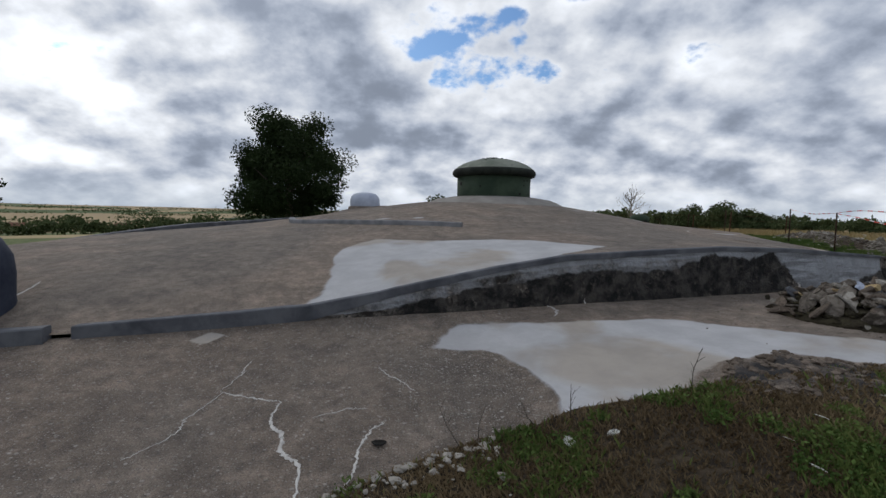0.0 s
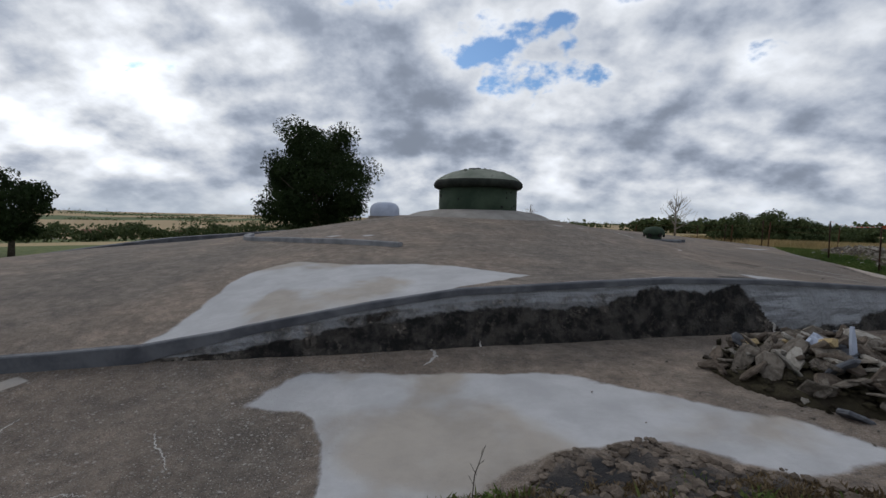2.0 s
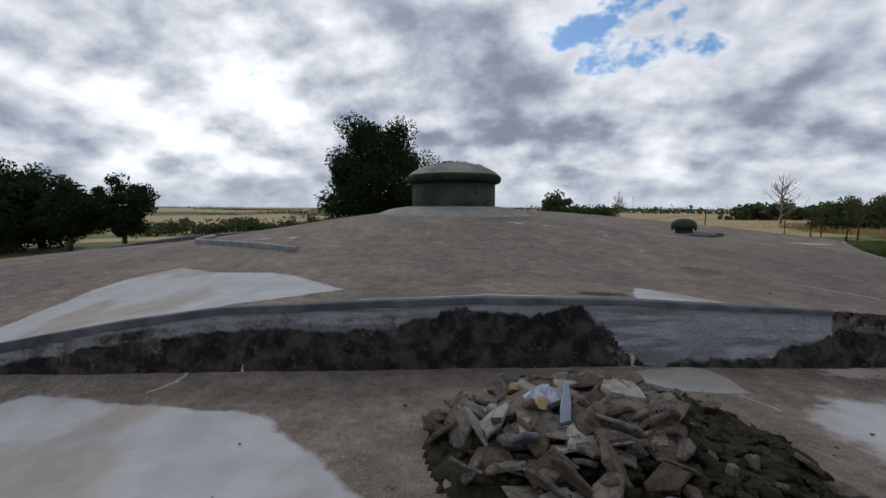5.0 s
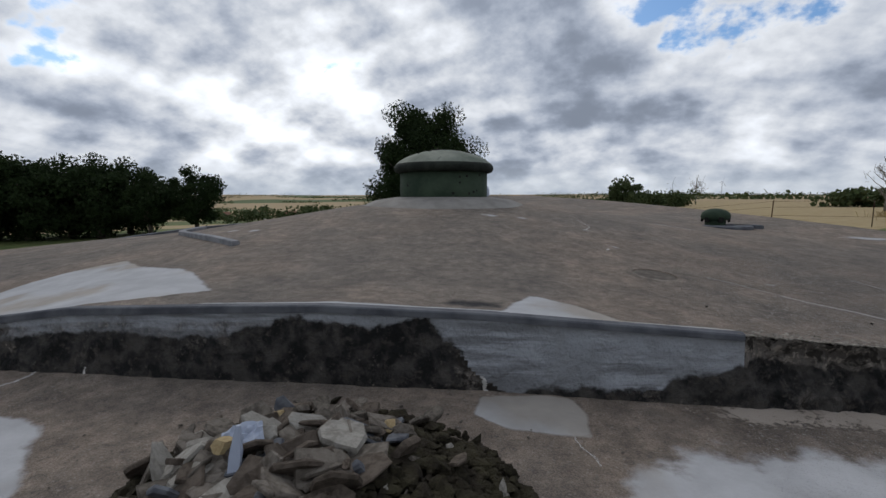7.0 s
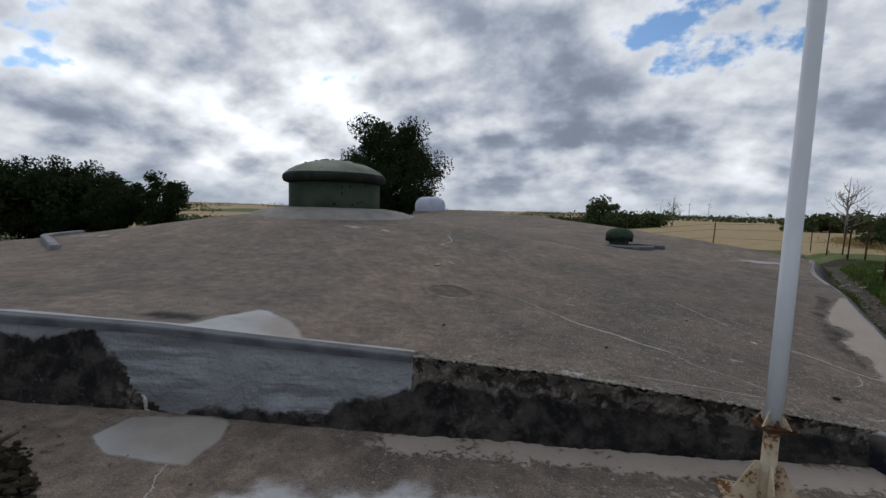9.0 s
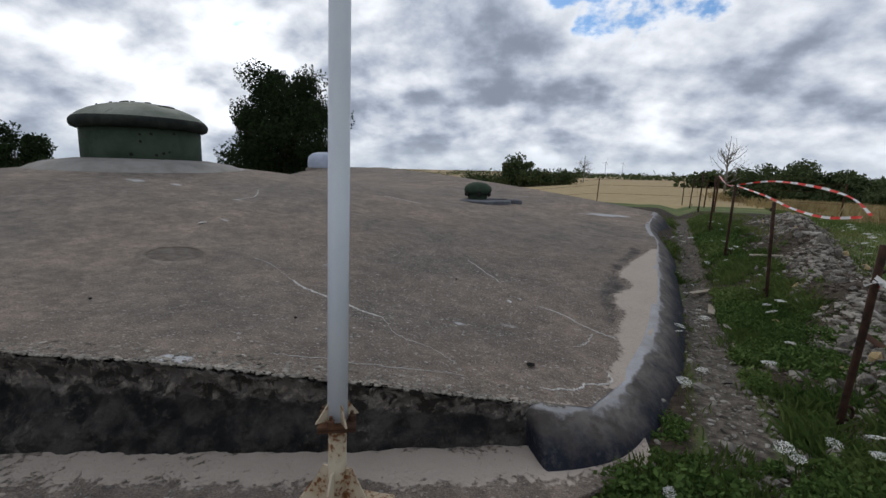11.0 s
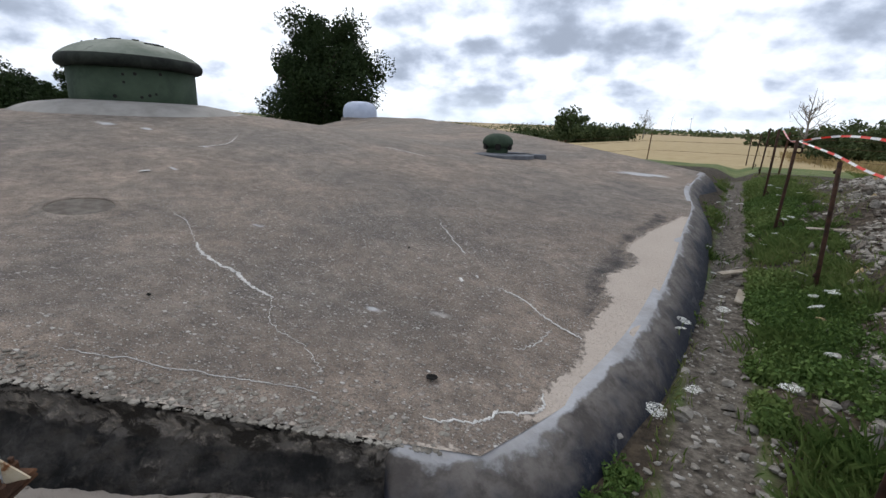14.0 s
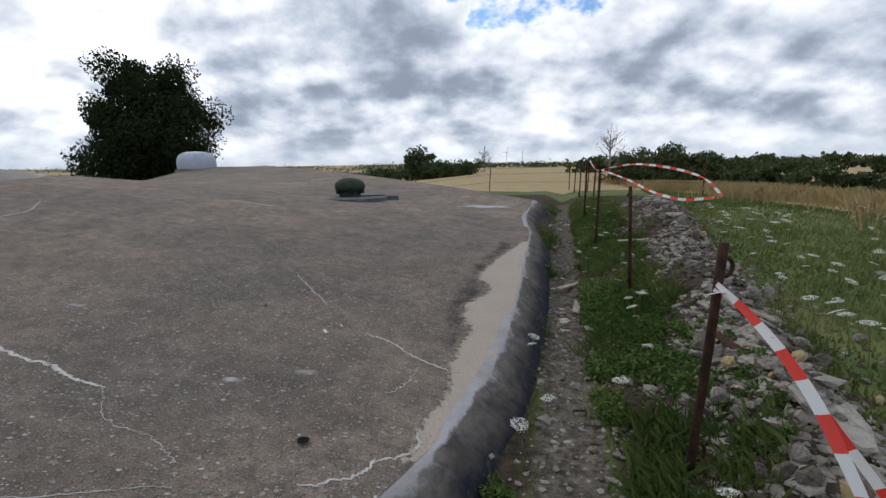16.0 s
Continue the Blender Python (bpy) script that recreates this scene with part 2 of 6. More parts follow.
MAT_RUST = plain("rusted_steel", (0.055, 0.030, 0.020), (0.12, 0.058, 0.030), 9, 0.85, 0.2, 0.5, 0.006, (0.03, 0.02, 0.016))
MAT_COLLAR = plain("pale_worn_collar", (0.20, 0.185, 0.168), (0.27, 0.255, 0.235), 2.0, 0.85, 0.0, 0.4, 0.01, (0.13, 0.125, 0.115), (0.6, 0.7))
MAT_PALEKERB = plain("pale_grey_kerb", (0.15, 0.155, 0.165), (0.25, 0.25, 0.26), 4.0, 0.8)
MAT_PLATE = plain("brown_crusted_plate", (0.085, 0.070, 0.058), (0.15, 0.13, 0.11), 9, 0.95, 0.0, 0.7, 0.01)
MAT_WHITE = plain("white_pole_paint", (0.70, 0.74, 0.82), (0.76, 0.79, 0.85), 2.5, 0.4)
MAT_CREAM = plain("rust_stained_cream_paint", (0.52, 0.45, 0.34), (0.36, 0.27, 0.17), 5, 0.7, 0.0, 0.3, 0.006, (0.16, 0.062, 0.022), (0.50, 0.57))
MAT_LIME = plain("white_lime_deposit", (0.42, 0.40, 0.375), (0.58, 0.56, 0.53), 12, 0.9)
MAT_KERB = plain("grey_coated_kerb", (0.060, 0.063, 0.074), (0.125, 0.130, 0.142), 3.0, 0.75, 0.0, 0.3, 0.01)
MAT_STONE = plain("broken_concrete", (0.10, 0.084, 0.068), (0.22, 0.192, 0.162), 6, 0.92, 0.0, 0.7, 0.02, (0.10, 0.09, 0.08), (0.60, 0.72), 0.35)
MAT_CHALK = plain("pale_rubble_stone", (0.22, 0.20, 0.172), (0.37, 0.345, 0.305), 7, 0.92, 0.0, 0.6, 0.015, (0.26, 0.23, 0.19), (0.6, 0.7), 0.2)
MAT_PALE = plain("pale_heap_stone", (0.13, 0.115, 0.096), (0.31, 0.285, 0.245), 7, 0.92, 0.0, 0.6, 0.015, (0.10, 0.086, 0.070), (0.56, 0.68), 0.4)
MAT_OCHRE = plain("ochre_stone", (0.40, 0.29, 0.15), (0.50, 0.39, 0.22), 7, 0.92, 0.0, 0.6, 0.015)
MAT_SOIL = plain("dark_mossy_soil", (0.026, 0.020, 0.014), (0.055, 0.048, 0.027), 6, 0.98, 0.0, 0.9, 0.04, (0.10, 0.085, 0.065), (0.60, 0.72))
MAT_BARK = plain("tree_bark", (0.055, 0.045, 0.035), (0.11, 0.095, 0.075), 7, 0.95, 0.0, 0.7, 0.03)
MAT_DEADWOOD = plain("bare_dead_wood", (0.16, 0.145, 0.13), (0.26, 0.24, 0.215), 6, 0.95, 0.0, 0.5, 0.02)
MAT_HOUSE = plain("pale_render", (0.60, 0.57, 0.52), (0.68, 0.66, 0.62), 1.0, 0.9)
MAT_ROOF = plain("roof_tiles", (0.15, 0.075, 0.05), (0.22, 0.12, 0.085), 2.0, 0.9)


def leaves(name, a, b, c):
    """Leaf tones that change from leaf to leaf, with some light passing through."""
    m, k = material(name)
    own = k.add("ShaderNodeNewGeometry").outputs["Random Per Island"]
    col = k.mix(k.ramp(k.noise(k.place, 0.6, 3), 0.35, 0.65), k.mix(own, a, b), k.mix(own, b, c))
    solid = k.add("ShaderNodeBsdfPrincipled", {"Base Color": col, "Roughness": 0.85, "Specular IOR Level": 0.12})
    thin = k.add("ShaderNodeBsdfTranslucent", {0: col})
    k.add("ShaderNodeOutputMaterial", {0: k.add("ShaderNodeMixShader", {0: 0.15, 1: solid.outputs[0], 2: thin.outputs[0]}).outputs[0]})
    return m


MAT_LEAF = leaves("tree_leaves", (0.014, 0.024, 0.009), (0.022, 0.037, 0.013), (0.034, 0.052, 0.019))
MAT_BUSH = leaves("hedge_leaves", (0.042, 0.060, 0.026), (0.066, 0.090, 0.036), (0.10, 0.118, 0.052))
MAT_GRASS = leaves("grass_blades", (0.062, 0.100, 0.026), (0.135, 0.180, 0.050), (0.25, 0.235, 0.10))
MAT_TUFT = leaves("tuft_blades", (0.042, 0.078, 0.020), (0.092, 0.145, 0.036), (0.175, 0.20, 0.07))
MAT_STRAW = leaves("dry_grass_blades", (0.35, 0.265, 0.125), (0.48, 0.38, 0.20), (0.27, 0.195, 0.092))
MAT_LITTER = leaves("brown_litter", (0.075, 0.052, 0.030), (0.17, 0.122, 0.070), (0.30, 0.23, 0.135))
MAT_PETAL = leaves("white_umbels", (0.62, 0.62, 0.56), (0.72, 0.72, 0.68), (0.66, 0.66, 0.60))


def ground_material():
    m, k = material("grass_soil_and_fields")
    p = k.place
    large, mid, small = k.noise(p, 0.02, 4), k.noise(p, 1.1, 7, 0.62, 0.5), k.noise(p, 14, 6, 0.68)
    grass = k.mix(k.ramp(mid, 0.32, 0.68), (0.062, 0.095, 0.027), (0.145, 0.160, 0.058))
    grass = k.mix(k.ramp(small, 0.55, 0.75), grass, (0.20, 0.165, 0.095))
    soil = k.mix(k.ramp(small, 0.35, 0.7), (0.045, 0.037, 0.029), (0.165, 0.143, 0.116))
    col = k.mix(k.ramp(k.math("ADD", k.attribute("soil"), k.math("MULTIPLY", k.math("SUBTRACT", mid, 0.5), 0.9)), 0.36, 0.6), grass, soil)
    earth = k.mix(k.ramp(small, 0.35, 0.7), (0.022, 0.017, 0.012), (0.075, 0.056, 0.036))
    col = k.mix(k.ramp(k.math("ADD", k.attribute("earth"), k.math("MULTIPLY", k.math("SUBTRACT", mid, 0.5), 0.8)), 0.3, 0.7), col, earth)
    straw = k.mix(k.ramp(mid, 0.3, 0.7), (0.30, 0.225, 0.115), (0.40, 0.31, 0.172))
    col = k.mix(k.ramp(k.math("ADD", k.attribute("wheat"), k.math("MULTIPLY", k.math("SUBTRACT", mid, 0.5), 0.3)), 0.4, 0.6), col, straw)
    plots = k.add("ShaderNodeTexVoronoi", {"Vector": k.vmath("MULTIPLY", p, (1.0, 0.55, 0.0)), "Scale": 0.0052}, distance="MANHATTAN")
    pick = k.add("ShaderNodeSeparateColor", {0: plots.outputs[1]}).outputs[0]
    plot = k.mix(k.ramp(pick, 0.66, 0.68), (0.34, 0.255, 0.145), k.mix(k.ramp(pick, 0.86, 0.88), (0.085, 0.115, 0.045), (0.05, 0.07, 0.04)))
    col = k.mix(k.attribute("far"), col, plot)
    finish(k, col, 0.95, bump=k.math("ADD", small, mid), strength=0.6, distance=0.05)
    return m


MAT_GROUND = ground_material()


# ---- building blocks ----
def grid_object(name, pts, mat, masks=(), smooth=True, parent=None):
    """A sheet from an array of rows and columns of places, with named masks on its points."""
    rows, cols = pts.shape[:2]
    idx = np.arange(rows * cols).reshape(rows, cols)
    faces = np.stack([idx[:-1, :-1], idx[:-1, 1:], idx[1:, 1:], idx[1:, :-1]], -1).reshape(-1, 4)
    return mesh_object(name, pts.reshape(-1, 3), faces, mat, masks, smooth, parent)


def mesh_object(name, verts, faces, mat, masks=(), smooth=False, parent=None):
    me = bpy.data.meshes.new(name)
    verts, faces = np.asarray(verts, np.float32), np.asarray(faces, np.int32)
    n, c = faces.shape
    me.vertices.add(len(verts))
    me.vertices.foreach_set("co", verts.ravel())
    me.loops.add(n * c)
    me.loops.foreach_set("vertex_index", faces.ravel())
    me.polygons.add(n)
    me.polygons.foreach_set("loop_start", np.arange(n, dtype=np.int32) * c)
    me.polygons.foreach_set("use_smooth", np.full(n, smooth))
    for key, values in dict(masks).items():
        me.attributes.new(key, "FLOAT", "POINT").data.foreach_set("value", np.asarray(values, np.float32).ravel())
    me.update(calc_edges=True)
    me.validate()
    me.materials.append(mat)
    ob = new(name, me)
    ob.parent = parent
    return ob


def part(name, bm, mat, parent=None, label="", smooth=False):
    me = bpy.data.meshes.new(name)
    bm.to_mesh(me)
    bm.free()
    if smooth:
        for f in me.polygons:
            f.use_smooth = True
    me.materials.append(mat)
    ob = new(name, me)
    ob.parent = parent
    return tagged(ob, label)


def thing(name, m, label, category, group="", kind=""):
    ob = new(name)
    ob.matrix_world = m
    return tagged(ob, label, category, group, kind)


def lathe(profile, segments=48, wobble=0.0):
    """A turned body from (radius, height) pairs; closed where the radius is 0."""
    bm = bmesh.new()
    rings = []
    for r, z in profile:
        if r < 1e-5:
            rings.append([bm.verts.new((0, 0, z))])
        else:
            rings.append([bm.verts.new((r * math.cos(a) * (1 + wobble * math.sin(3 * a + z)), r * math.sin(a) * (1 + wobble * math.cos(2 * a)), z))
                          for a in (2 * math.pi * n / segments for n in range(segments))])
    for low, high in zip(rings, rings[1:]):
        for n in range(segments):
            face = [low[n % len(low)], low[(n + 1) % len(low)], high[(n + 1) % len(high)], high[n % len(high)]]
            face = list(dict.fromkeys(face))
            if len(face) > 2:
                bm.faces.new(face)
    bmesh.ops.recalc_face_normals(bm, faces=bm.faces)
    return bm


def box(size, centre=(0, 0, 0), bevel=0.0, turn=(0, 0, 0)):
    bm = bmesh.new()
    bmesh.ops.create_cube(bm, size=1, matrix=pose(*centre, *turn) @ Matrix.Diagonal((*size, 1)))
    if bevel:
        bmesh.ops.bevel(bm, geom=bm.edges[:], offset=bevel, segments=2, affect="EDGES")
    return bm


def tube(points, radii, sides=8, bm=None):
    """A bent round bar through the points."""
    bm = bm or bmesh.new()
    points = [Vector(p) for p in points]
    radii = radii if hasattr(radii, "__len__") else [radii] * len(points)
    rings = []
    side = Vector((0.3, 0.9, 0.2))
    for n, p in enumerate(points):
        along = (points[min(n + 1, len(points) - 1)] - points[max(n - 1, 0)]).normalized()
        side = (side - along * side.dot(along)).normalized()
        other = along.cross(side)
        rings.append([bm.verts.new(p + radii[n] * (math.cos(a) * side + math.sin(a) * other)) for a in (2 * math.pi * j / sides for j in range(sides))])
    for low, high in zip(rings, rings[1:]):
        for j in range(sides):
            bm.faces.new((low[j], low[(j + 1) % sides], high[(j + 1) % sides], high[j]))
    bm.faces.new(rings[0][::-1])
    bm.faces.new(rings[-1])
    return bm


def spread(anchors, count):
    """A smooth line of count places through a few anchors."""
    a = np.array(anchors, float)
    t = np.linspace(0, len(a) - 1, count)
    i = np.clip(t.astype(int), 0, len(a) - 2)
    f = (t - i)[:, None]
    p0, p1, p2, p3 = a[np.maximum(i - 1, 0)], a[i], a[i + 1], a[np.minimum(i + 2, len(a) - 1)]
    return 0.5 * (2 * p1 + (p2 - p0) * f + (2 * p0 - 5 * p1 + 4 * p2 - p3) * f ** 2 + (3 * p1 - p0 - 3 * p2 + p3) * f ** 3)


def ripple(x, y, scale, seed=0.0):
    """Cheap smooth noise about 0 on arrays."""
    v = np.zeros_like(np.asarray(x, float))
    for n, (a, b, c) in enumerate(((1, 0.3, 0.1), (-0.5, 1.1, 1.7), (1.7, -1.3, 2.9), (2.3, 1.9, 4.1), (-3.1, 2.7, 0.6), (4.3, -3.7, 5.2))):
        v += np.sin((a * x + b * y) * scale + c + seed * (n + 1)) / (1 + 0.5 * n)
    return v / 3.0


def inside(x, y, polygon, feather=0.25):
    """1 inside the outline, 0 outside, passing over within the feather's width."""
    poly = np.array(polygon, float)
    hit, gap = np.zeros(np.shape(x), bool), np.full(np.shape(x), 1e9)
    for (ax, ay), (bx, by) in zip(poly, np.roll(poly, -1, 0)):
        with np.errstate(divide="ignore", invalid="ignore"):
            hit ^= ((ay > y) != (by > y)) & (x < (bx - ax) * (y - ay) / (by - ay + 1e-12) + ax)
        f = np.clip(((x - ax) * (bx - ax) + (y - ay) * (by - ay)) / ((bx - ax) ** 2 + (by - ay) ** 2), 0, 1)
        gap = np.minimum(gap, np.hypot(x - ax - f * (bx - ax), y - ay - f * (by - ay)))
    return np.clip(0.5 + np.where(hit, gap, -gap) / feather, 0, 1)


# ---- the lie of the land ----
TURRET, BELL = (2.47, 14.66), (-3.74, 35.6)


def wall_line(x):
    return 5.513 + 0.214 * x + 0.00528 * x * x


def wall_top(x):
    return np.interp(x, [-8, -3.4, -2, -1.2, -0.2, 1, 2, 3.6, 4.6, 6, 7, 8, 9.1, 10.3, 11.3, 12],
                     [0.0, 0.24, 0.34, 0.41, 0.65, 0.88, 1.03, 1.11, 1.15, 1.12, 1.06, 1.0, 0.92, 0.76, 0.61, 0.5])


def dome(x, y):
    r2, b2 = (x - TURRET[0]) ** 2 + (y - TURRET[1]) ** 2, (x - BELL[0]) ** 2 + (y - BELL[1]) ** 2
    u, v = x / 10, (y - 15) / 10
    return (1.045 * np.exp(-r2 / 36) + 0.489 * np.exp(-b2 / 9) + 1.047 + 0.003 * u + 0.215 * v
            - 0.298 * u * u + 0.452 * u * v + 0.136 * v * v + 0.074 * u ** 3
            - 0.11 * np.maximum(-x - 7, 0) ** 1.2)


def roof(x, y):
    """Height of the upper slab: a shallow dome that meets the front wall's top."""
    fade = np.exp(-np.maximum(y - wall_line(x), 0) / 2.5)
    return dome(x, y) + (wall_top(x) - dome(x, wall_line(x))) * fade


def wall_foot(x):
    return np.interp(x, [-9, -3.4, -0.8, 0, 2, 4.8, 6, 6.7, 8.4, 10, 11.2, 13],
                     [-0.1, 0.2, 0.33, 0.36, 0.41, 0.45, 0.47, 0.44, 0.42, 0.38, 0.36, 0.3])


def apron(x, y):
    """Height of the lower slab in front of the wall."""
    return wall_foot(x) - (wall_line(x) - y) * np.interp(x, [-1, 0.5, 1.2, 2.6, 5, 13], [0.21, 0.2, 0.12, 0.05, 0.01, 0.01])


def roof_skin(x, y):
    """The upper slab with its slight unevenness."""
    return roof(x, y) + 0.006 * ripple(x, y, 1.9) + 0.003 * ripple(x, y, 5.0)


def apron_skin(x, y):
    return apron(x, y) + 0.008 * ripple(x, y, 2.3)


def heap_x(y):
    """Middle line of the stone heap beyond the pickets."""
    return 13.86 + 0.33 * (y - 9.2)


def trench_x(y):
    """Middle line of the narrow trench along the slab's edge."""
    return 12.92 + 0.225 * (y - 10.2)


EDGE = [(11.62, 8.72), (12.05, 9.6), (12.38, 10.6), (12.75, 12.2), (13.1, 14.0), (13.42, 15.6), (13.6, 17.4), (14.2, 19.6)]
LEFT = [(-8.0, 4.14), (-11.2, 9.5), (-8.0, 13.87), (-6.0, 16.56), (-4.4, 19.2), (-5.2, 25.0), (-8.5, 33.0)]
BACK = [(-8.5, 33.0), (-7.5, 39.0), (-3.0, 40.5), (3.0, 33.0), (9.0, 25.5), (14.2, 19.6)]


def grass_line(x):
    """Where the earth bank ends on the lower slab."""
    return np.interp(x, [-6, -0.9, -0.43, 0.42, 1.13, 2.39, 3.76, 4.6, 5.2, 12], [2.0, 2.2, 2.79, 3.2, 3.28, 3.38, 3.5, 3.2, 0.4, 0.4])


def land(x, y):
    """Height of the open ground."""
    x, y = np.asarray(x, float), np.asarray(y, float)
    bank = np.clip(-0.05 + 0.12 * x, -0.35, 0.42)
    gap = np.clip((grass_line(x) - y) / 1.6, -1, 1)
    xs = np.clip(x, -9, 13)
    edge = apron(xs, np.clip(y, wall_line(xs) - 6, wall_line(xs))) + 0.02
    near = np.where(gap > 0, edge + (np.maximum(bank, edge + 0.04) - edge) * np.maximum(gap, 0) ** 0.7, edge - 0.2 * np.clip(-gap * 8, 0, 1))
    right = np.interp(y, [10, 12.7, 15.2, 17.8, 24, 40], [0.30, 0.39, 0.61, 0.82, 0.88, 0.9]) + 0.05 * ripple(x, y, 1.7) + 0.34 * np.exp(-((x - heap_x(y) - 0.15) / 0.5) ** 2) * np.clip((y - 8) / 1.5, 0, 1) * np.clip((24 - y) / 4, 0, 1) * (1 + 0.5 * ripple(x, y, 3.1))
    right = right - np.interp(y, [9, 11, 13, 16, 24], [0.0, 0.10, 0.20, 0.38, 0.3]) * np.exp(-((x - trench_x(y) + 0.1) / 0.42) ** 2) - 0.02 * np.clip(x - 16.5, 0, 12)
    side = np.clip((x - 11.0 - 0.4 * np.clip((8 - y), 0, 3)) / 0.9, 0, 1)
    base = near * (1 - side) + right * side
    out = np.hypot(x - 4, y - 14)
    far_h = -2.2 - 9.0 * np.clip((out - 60) / 260, 0, 1) * np.clip((40 - x) / 120, 0, 1) + 24 * np.clip((out - 420) / 1300, 0, 1) ** 1.3 + 3 * ripple(x, y, 0.004) * np.clip((out - 150) / 300, 0, 1)
    flat_h = 0.55 + 0.2 * np.clip((out - 30) / 60, 0, 1) + 10 * np.clip((out - 500) / 1500, 0, 1)
    open_h = np.where(x > 20, flat_h, np.where(x < -20, far_h, far_h + (flat_h - far_h) * (x + 20) / 40))
    f = np.clip((out - 17) / 14, 0, 1)
    return base * (1 - f) + open_h * f


# ---- open ground, one sheet to the horizon ----
axis = np.linspace(-1, 1, 331)
stretch = np.sign(axis) * (np.abs(axis) * 16 + 3000 * np.abs(axis) ** 7)
gx, gy = np.meshgrid(stretch + 8.5, stretch + 8.0)
gz = land(gx, gy)
roof_plan = list(LEFT) + BACK[1:-1] + EDGE[::-1]
covered = inside(gx, gy, [(-8.0, 4.14)] + LEFT[1:] + BACK[1:] + EDGE[-2::-1], 0.4)
gz = gz - 0.6 * np.clip(covered * 2 - 1, 0, 1)
out = np.hypot(gx - 4, gy - 14)
trench = np.exp(-((gx - trench_x(gy) + 0.05) / 0.25) ** 2) * (gy > 8.6) * (gy < 24)
heap = np.exp(-((gx - heap_x(gy) - 0.1) / 0.55) ** 2) * (gy > 7) * (gy < 24)
litter = 0.35 * np.exp(-((gy - grass_line(gx)) / 0.35) ** 2) * (gx < 5)
wheat = np.maximum(np.clip((gx + 0.35 * gy - 48) / 3, 0, 1), np.clip((gy - 30 - 0.25 * np.abs(gx - 16)) / 2, 0, 1) * (gx > -2))
wheat = np.maximum(wheat, np.clip((out - 74) / 2, 0, 1) * np.clip((112 - out) / 2, 0, 1) * (gx < -20) * (gy > 20))
wheat = np.maximum(wheat, 0.75 * np.exp(-((gx - 23.4 - 0.08 * (gy - 14)) / 2.0) ** 2) * (gy < 60))
ground = grid_object("ground", np.stack([gx, gy, gz], -1), MAT_GROUND,
                     {"soil": np.clip(trench + 0.9 * heap + litter, 0, 1), "wheat": wheat * (out < 320), "earth": np.maximum(0.9 * (gx < 6) * (gy < 6) * (out < 22), np.clip(0.95 - 1.1 * trench - 0.45 * heap, 0.1, 1) * (gx > 10.6) * (gx < heap_x(gy) + 0.7) * (gy > 5) * (gy < 26)), "far": np.clip((out - 190) / 40, 0, 1)})
tagged(ground, "rough grass, bare soil and stubble fields around the bunker", "ground", kind="structure")

# ---- upper slab ----
ns, nr = 300, 210
s, r = np.linspace(0, 1, ns), np.linspace(0, 1, nr) ** 1.9
fx = -8 + 19.62 * s
front = np.stack([fx, wall_line(fx)], -1)
dense = lambda pts, q: np.stack([np.interp(q, np.linspace(0, 1, 200), spread(pts, 200)[:, n]) for n in (0, 1)], -1)
back, left_e, right_e = dense(BACK, s), dense(LEFT, r), dense(EDGE, r)
S, R = s[None, :, None], r[:, None, None]
plan = (1 - R) * front[None] + R * back[None] + (1 - S) * left_e[:, None] + S * right_e[:, None] - (
    (1 - R) * ((1 - S) * front[0] + S * front[-1]) + R * ((1 - S) * back[0] + S * back[-1]))
px, py = plan[..., 0], plan[..., 1]
pz = roof_skin(px, py)
CEMENT_UP = [(-1.3, 5.2), (-1.12, 5.6), (-1.06, 6.2), (-1.18, 7.0), (-1.15, 7.75), (-0.7, 8.3), (0.3, 7.9), (1.45, 7.72), (2.9, 6.88), (1.75, 5.9), (0.5, 5.6)]
CEMENT_LIP = [(6.1, 7.1), (6.15, 7.6), (6.22, 8.0), (6.7, 7.8), (7.15, 7.42), (7.2, 7.2)]
SPALL_UP = [(5.35, 7.1), (5.5, 7.5), (6.05, 7.58), (6.2, 7.3), (5.8, 7.15)]
cement = np.maximum(inside(px, py, CEMENT_UP, 0.3), inside(px, py, CEMENT_LIP, 0.25))
cement = np.maximum(cement, 0.75 * np.exp(-((py - 18.4 - 0.1 * (px - 12.5)) / 0.28) ** 2 - ((px - 12.8) / 0.8) ** 2))
cement = np.maximum(cement, 0.7 * np.clip(1 - np.abs(np.hypot(px - TURRET[0], py - TURRET[1]) - 1.95) / 0.3, 0, 1))
for sx, sy, sw in ((4.4, 12.5, 0.35), (5.0, 12.7, 0.2), (6.9, 11.5, 0.12), (-0.7, 10.6, 0.3), (0.1, 10.4, 0.25), (6.3, 12.6, 0.15), (8.9, 10.6, 0.12), (11.0, 9.9, 0.18), (10.6, 9.7, 0.12)):
    cement = np.maximum(cement, 0.62 * np.exp(-((px - sx) / sw) ** 2 - ((py - sy) / (0.5 * sw)) ** 2))
bare = np.clip((px - 6.5) / 3.0, 0.12, 1) * np.clip((17 - py) / 6, 0, 1)
tan_zone = lambda x, y: inside(x, y, [(11.75, 9.1), (11.98, 9.9), (11.96, 10.25), (12.15, 10.9), (12.12, 11.6), (12.42, 12.1), (12.33, 12.7), (12.6, 13.5), (13.2, 14.8), (13.5, 14.7), (13.2, 12.2), (12.6, 10.0), (12.2, 9.2)], 0.24)
cement = np.maximum(cement, 0.72 * np.exp(-((py - wall_line(px) - 0.14) / 0.05) ** 2) * np.clip((px - 2.0) / 2, 0, 1) * (px < 8.05))
cement = np.maximum(cement, inside(px, py, [(9.08, 7.85), (9.12, 8.03), (9.28, 8.07), (9.34, 7.85)], 0.08))
